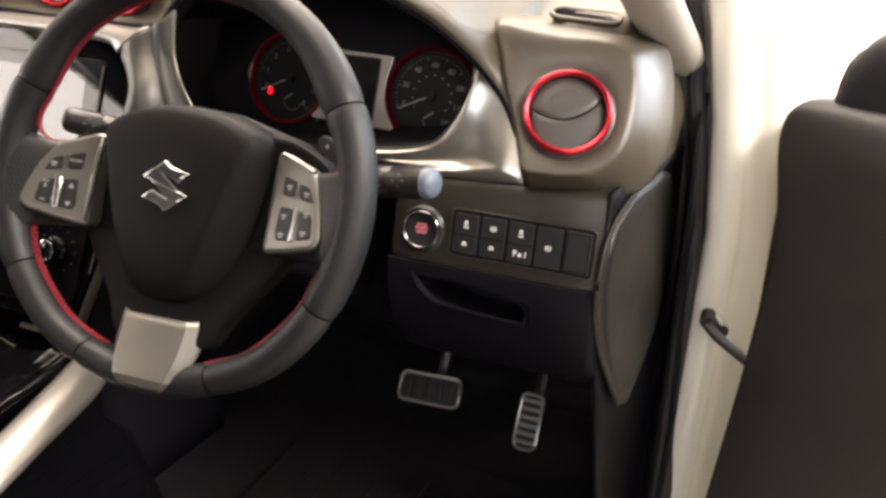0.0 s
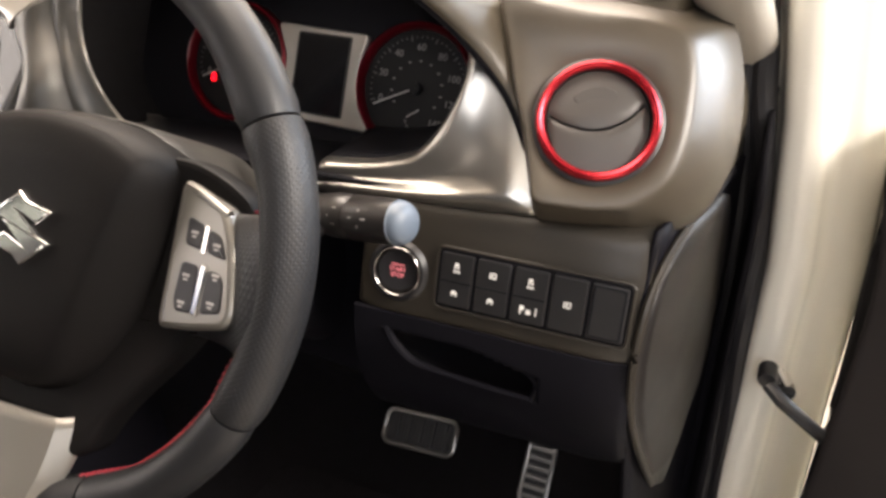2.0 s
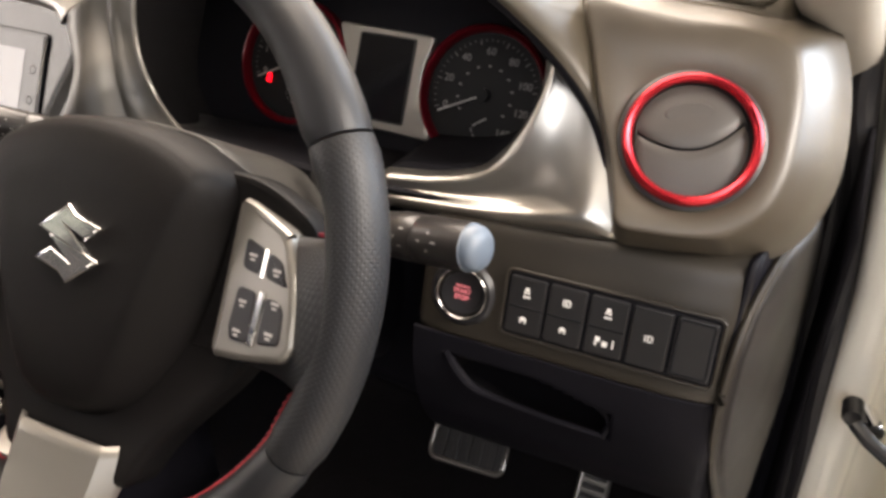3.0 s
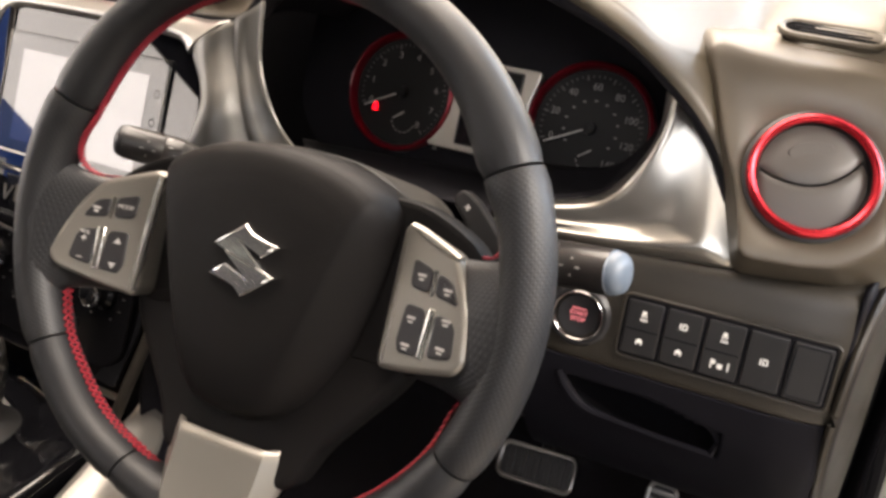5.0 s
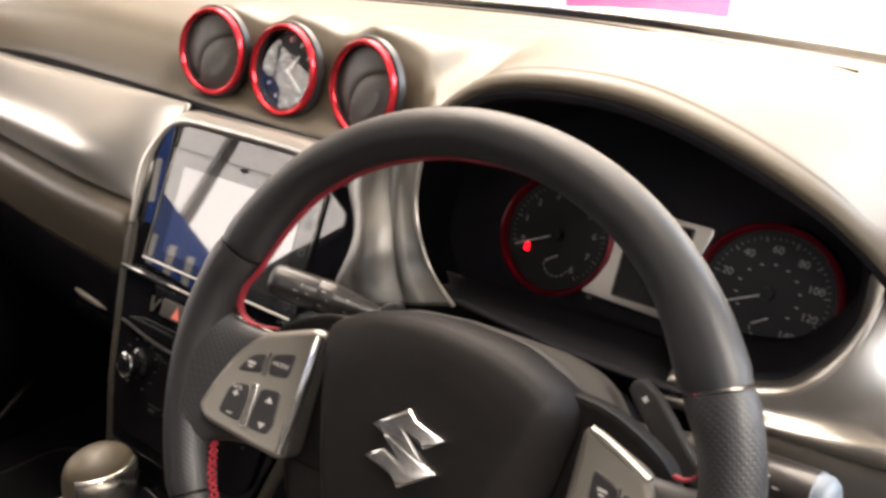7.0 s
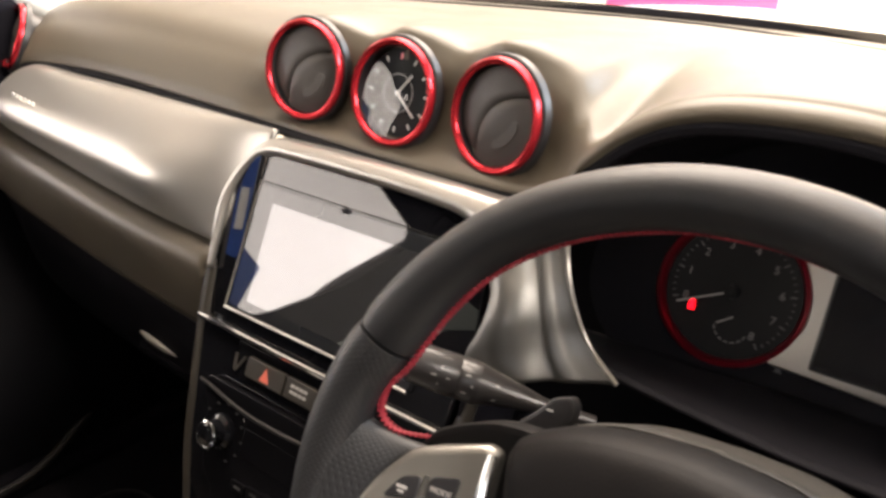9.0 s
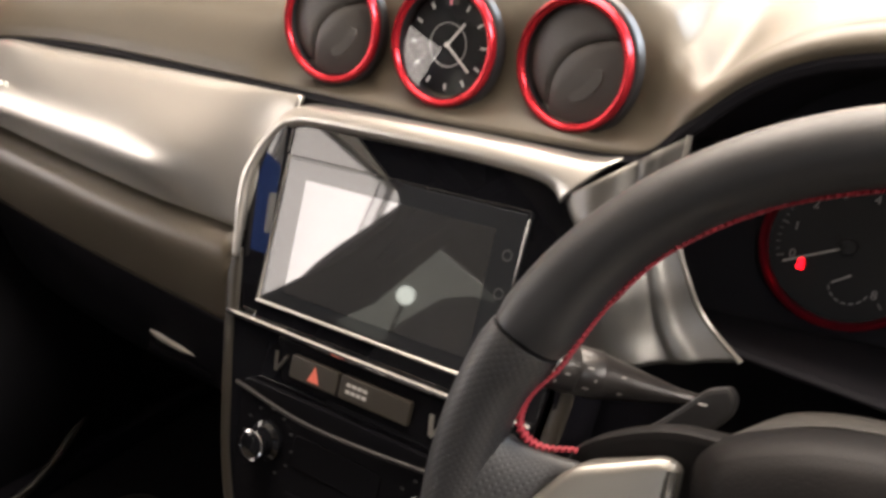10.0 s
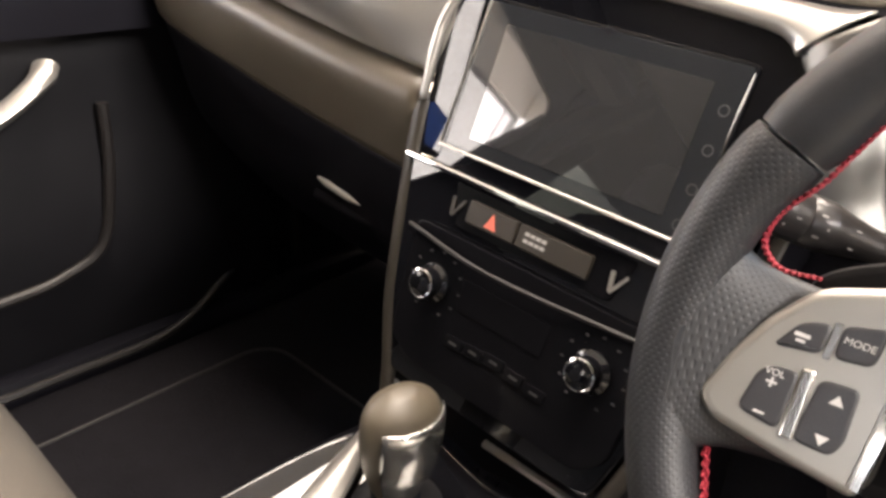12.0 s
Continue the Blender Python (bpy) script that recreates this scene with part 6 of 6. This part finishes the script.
part("edge_seal", tube(spline([dpt(0.010, 0.066, 0.42), dpt(0.010, 0.062, 0.62), dpt(0.010, 0.056, 0.80), dpt(0.010, 0.060, 0.90), dpt(0.010, 0.062, 1.0), dpt(0.020, 0.052, 1.055), dpt(0.045, 0.035, 1.09)], 30), 0.0065, 8), RUBBER, door, "black rubber seal on the door's edge")
def row_at(z, a, o, deep):
    return [dpt(a + 0.012, o - 0.03, z), dpt(a, o, z), dpt(a + 0.03, o + 0.004, z), dpt(0.3, o + deep, z), dpt(0.7, o + deep, z), dpt(1.03, o - 0.02, z)]


part("inner_panel", patch([row_at(0.40, 0.012, 0.118, 0.0), row_at(0.61, 0.022, 0.113, 0.002), row_at(0.80, 0.032, 0.109, 0.002), row_at(0.95, 0.033, 0.105, 0.0), row_at(1.05, 0.019, 0.108, 0.0), row_at(1.085, 0.030, 0.100, -0.02), row_at(1.09, 0.06, 0.06, -0.05)], 40, 36), DOORP, door, "black moulded inner door panel", thick=0.006, sharp=80)
part("mirror_cover", patch([row_at(1.075, 0.05, 0.09, -0.03)[1:4], [dpt(0.06, 0.09, 1.13), dpt(0.10, 0.095, 1.15), dpt(0.26, 0.07, 1.15)], [dpt(0.10, 0.06, 1.16), dpt(0.13, 0.06, 1.18), dpt(0.25, 0.04, 1.18)]], 14, 10), BLACK, door, "black corner cover by the mirror", thick=0.01)

strap = thing("door_check", (0.80, 0.38, 0.80), "black door check strap on a chromed bolt", "door check")
part("bolt", lathe([(0.0001, 0.014), (0.0075, 0.014), (0.009, 0.010), (0.009, -0.01)][::-1], 20, axes((0.792, 0.384, 0.805), 0, 0)), BLACK, strap)
part("arm", tube([(0.794, 0.362, 0.806), (0.806, 0.352, 0.800), (0.835, 0.345, 0.785), (0.88, 0.33, 0.765)], [0.007, 0.008, 0.008, 0.008], 10, flat=0.7), BLACK, strap)
part("bracket", lathe([(0.0001, 0.016), (0.008, 0.016), (0.0095, 0.008), (0.0095, -0.012)][::-1], 18, axes((0.806, 0.380, 0.801), 0, 15)), CHROME, strap)

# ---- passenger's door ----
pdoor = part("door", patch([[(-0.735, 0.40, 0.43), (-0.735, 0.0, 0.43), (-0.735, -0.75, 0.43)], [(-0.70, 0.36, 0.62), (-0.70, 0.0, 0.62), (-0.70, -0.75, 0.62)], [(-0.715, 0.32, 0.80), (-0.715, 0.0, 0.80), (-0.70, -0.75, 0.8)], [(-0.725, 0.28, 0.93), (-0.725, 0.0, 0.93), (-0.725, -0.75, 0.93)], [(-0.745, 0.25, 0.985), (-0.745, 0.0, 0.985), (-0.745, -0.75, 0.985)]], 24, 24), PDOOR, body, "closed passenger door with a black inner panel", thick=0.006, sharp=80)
opening = soften([(0.07, 0.99), (-0.44, 0.985), (-0.48, 1.01), (-0.64, 1.145), (-0.755, 1.285), (-0.74, 1.33), (-0.42, 1.375), (-0.12, 1.37), (0.08, 1.16)], 0.02)
part("window_frame", framed([(0.32, 0.93), (0.24, 1.16), (0.02, 1.40), (-0.30, 1.53), (-1.02, 1.56), (-1.00, 1.33), (-0.94, 1.26), (-0.77, 1.06), (-0.72, 0.93)], opening, Matrix(((0, 0, 1, -0.665), (1, 0, 0, 0), (0, 1, 0, 0), (0, 0, 0, 1)))), DARK, pdoor, "black door window surround", smooth=False)
part("grab_handle", tube(spline([(-0.70, 0.045, 0.885), (-0.675, 0.025, 0.875), (-0.67, -0.03, 0.84), (-0.68, -0.10, 0.81)], 16), 0.016, 12, flat=0.7), SILVER, pdoor, "satin silver grab handle")
part("pocket_edge", tube(spline([(-0.700, 0.108, 0.83), (-0.694, 0.105, 0.74), (-0.690, 0.085, 0.64), (-0.690, 0.03, 0.605), (-0.690, -0.06, 0.592), (-0.690, -0.3, 0.59)], 30), 0.008, 10), DARKTRIM, pdoor, "rounded door pocket edge")
part("sill_strip", tube(spline([(-0.70, -0.30, 0.438), (-0.70, 0.0, 0.440), (-0.70, 0.18, 0.45), (-0.72, 0.30, 0.51)], 20), 0.007, 8), DARKTRIM, pdoor)

# ---- seats ----
rows = []
for y, z, h in ((-0.105, 0.47, 0.02), (-0.115, 0.54, 0.05), (-0.15, 0.585, 0.06), (-0.23, 0.61, 0.06), (-0.38, 0.605, 0.06), (-0.57, 0.57, 0.06)):
    rows.append([(-0.41 + 0.24 * f, y - 0.02 * (abs(f)) ** 4, z + 0.015 * abs(f) ** 3 - 0.10 * max(0, abs(f) - 0.9) / 0.1) for f in (-1 + 2 * j / 30 for j in range(31))])
pseat = part("seat", skin([[spline([r[j] for r in rows], 24)[i] for j in range(31)] for i in range(24)]), CLOTH, body, "brown-grey cloth passenger seat cushion", thick=0.01, sharp=80)
def backrest(x, parent, recline=0.0):
    rows = []
    for z, y, hw, d in ((0.58, -0.62, 0.20, 0.05), (0.70, -0.66, 0.235, 0.075), (0.90, -0.71, 0.235, 0.08), (1.08, -0.75, 0.215, 0.07), (1.17, -0.77, 0.17, 0.05), (1.20, -0.78, 0.12, 0.03)):
        rows.append([(x + a, y + b - recline * (z - 0.58), z) for a, b in rounded(2 * hw, 2 * d, d * 0.8, steps=5)])
    part("backrest", skin(rows, closed_u=True, caps=True), BACKCLOTH, parent, "black cloth backrest")
    rows = []
    for z, hw, d in ((1.23, 0.10, 0.03), (1.26, 0.125, 0.05), (1.34, 0.125, 0.05), (1.38, 0.10, 0.03)):
        rows.append([(x + a, -0.80 + b - recline * (z - 0.58), z) for a, b in rounded(2 * hw, 2 * d, d * 0.8, steps=5)])
    part("headrest", skin(rows, closed_u=True, caps=True), BACKCLOTH, parent)
    for dx in (-0.06, 0.06):
        part("headrest_post", tube([(x + dx, -0.785 - recline * 0.59, 1.17), (x + dx, -0.80 - recline * 0.68, 1.26)], 0.006, 8), STEEL, parent)


backrest(-0.41, pseat, 0.30)
dseat = part("seat", patch([[(0.12, -0.20, 0.50), (0.36, -0.17, 0.50), (0.60, -0.20, 0.50)], [(0.12, -0.22, 0.60), (0.36, -0.20, 0.59), (0.60, -0.22, 0.60)], [(0.12, -0.45, 0.60), (0.36, -0.45, 0.57), (0.60, -0.45, 0.60)], [(0.13, -0.68, 0.57), (0.36, -0.68, 0.55), (0.59, -0.68, 0.57)]], 16, 14), CLOTH, body, "cloth driver's seat behind the wheel", thick=0.02, sharp=80)
backrest(0.36, dseat)
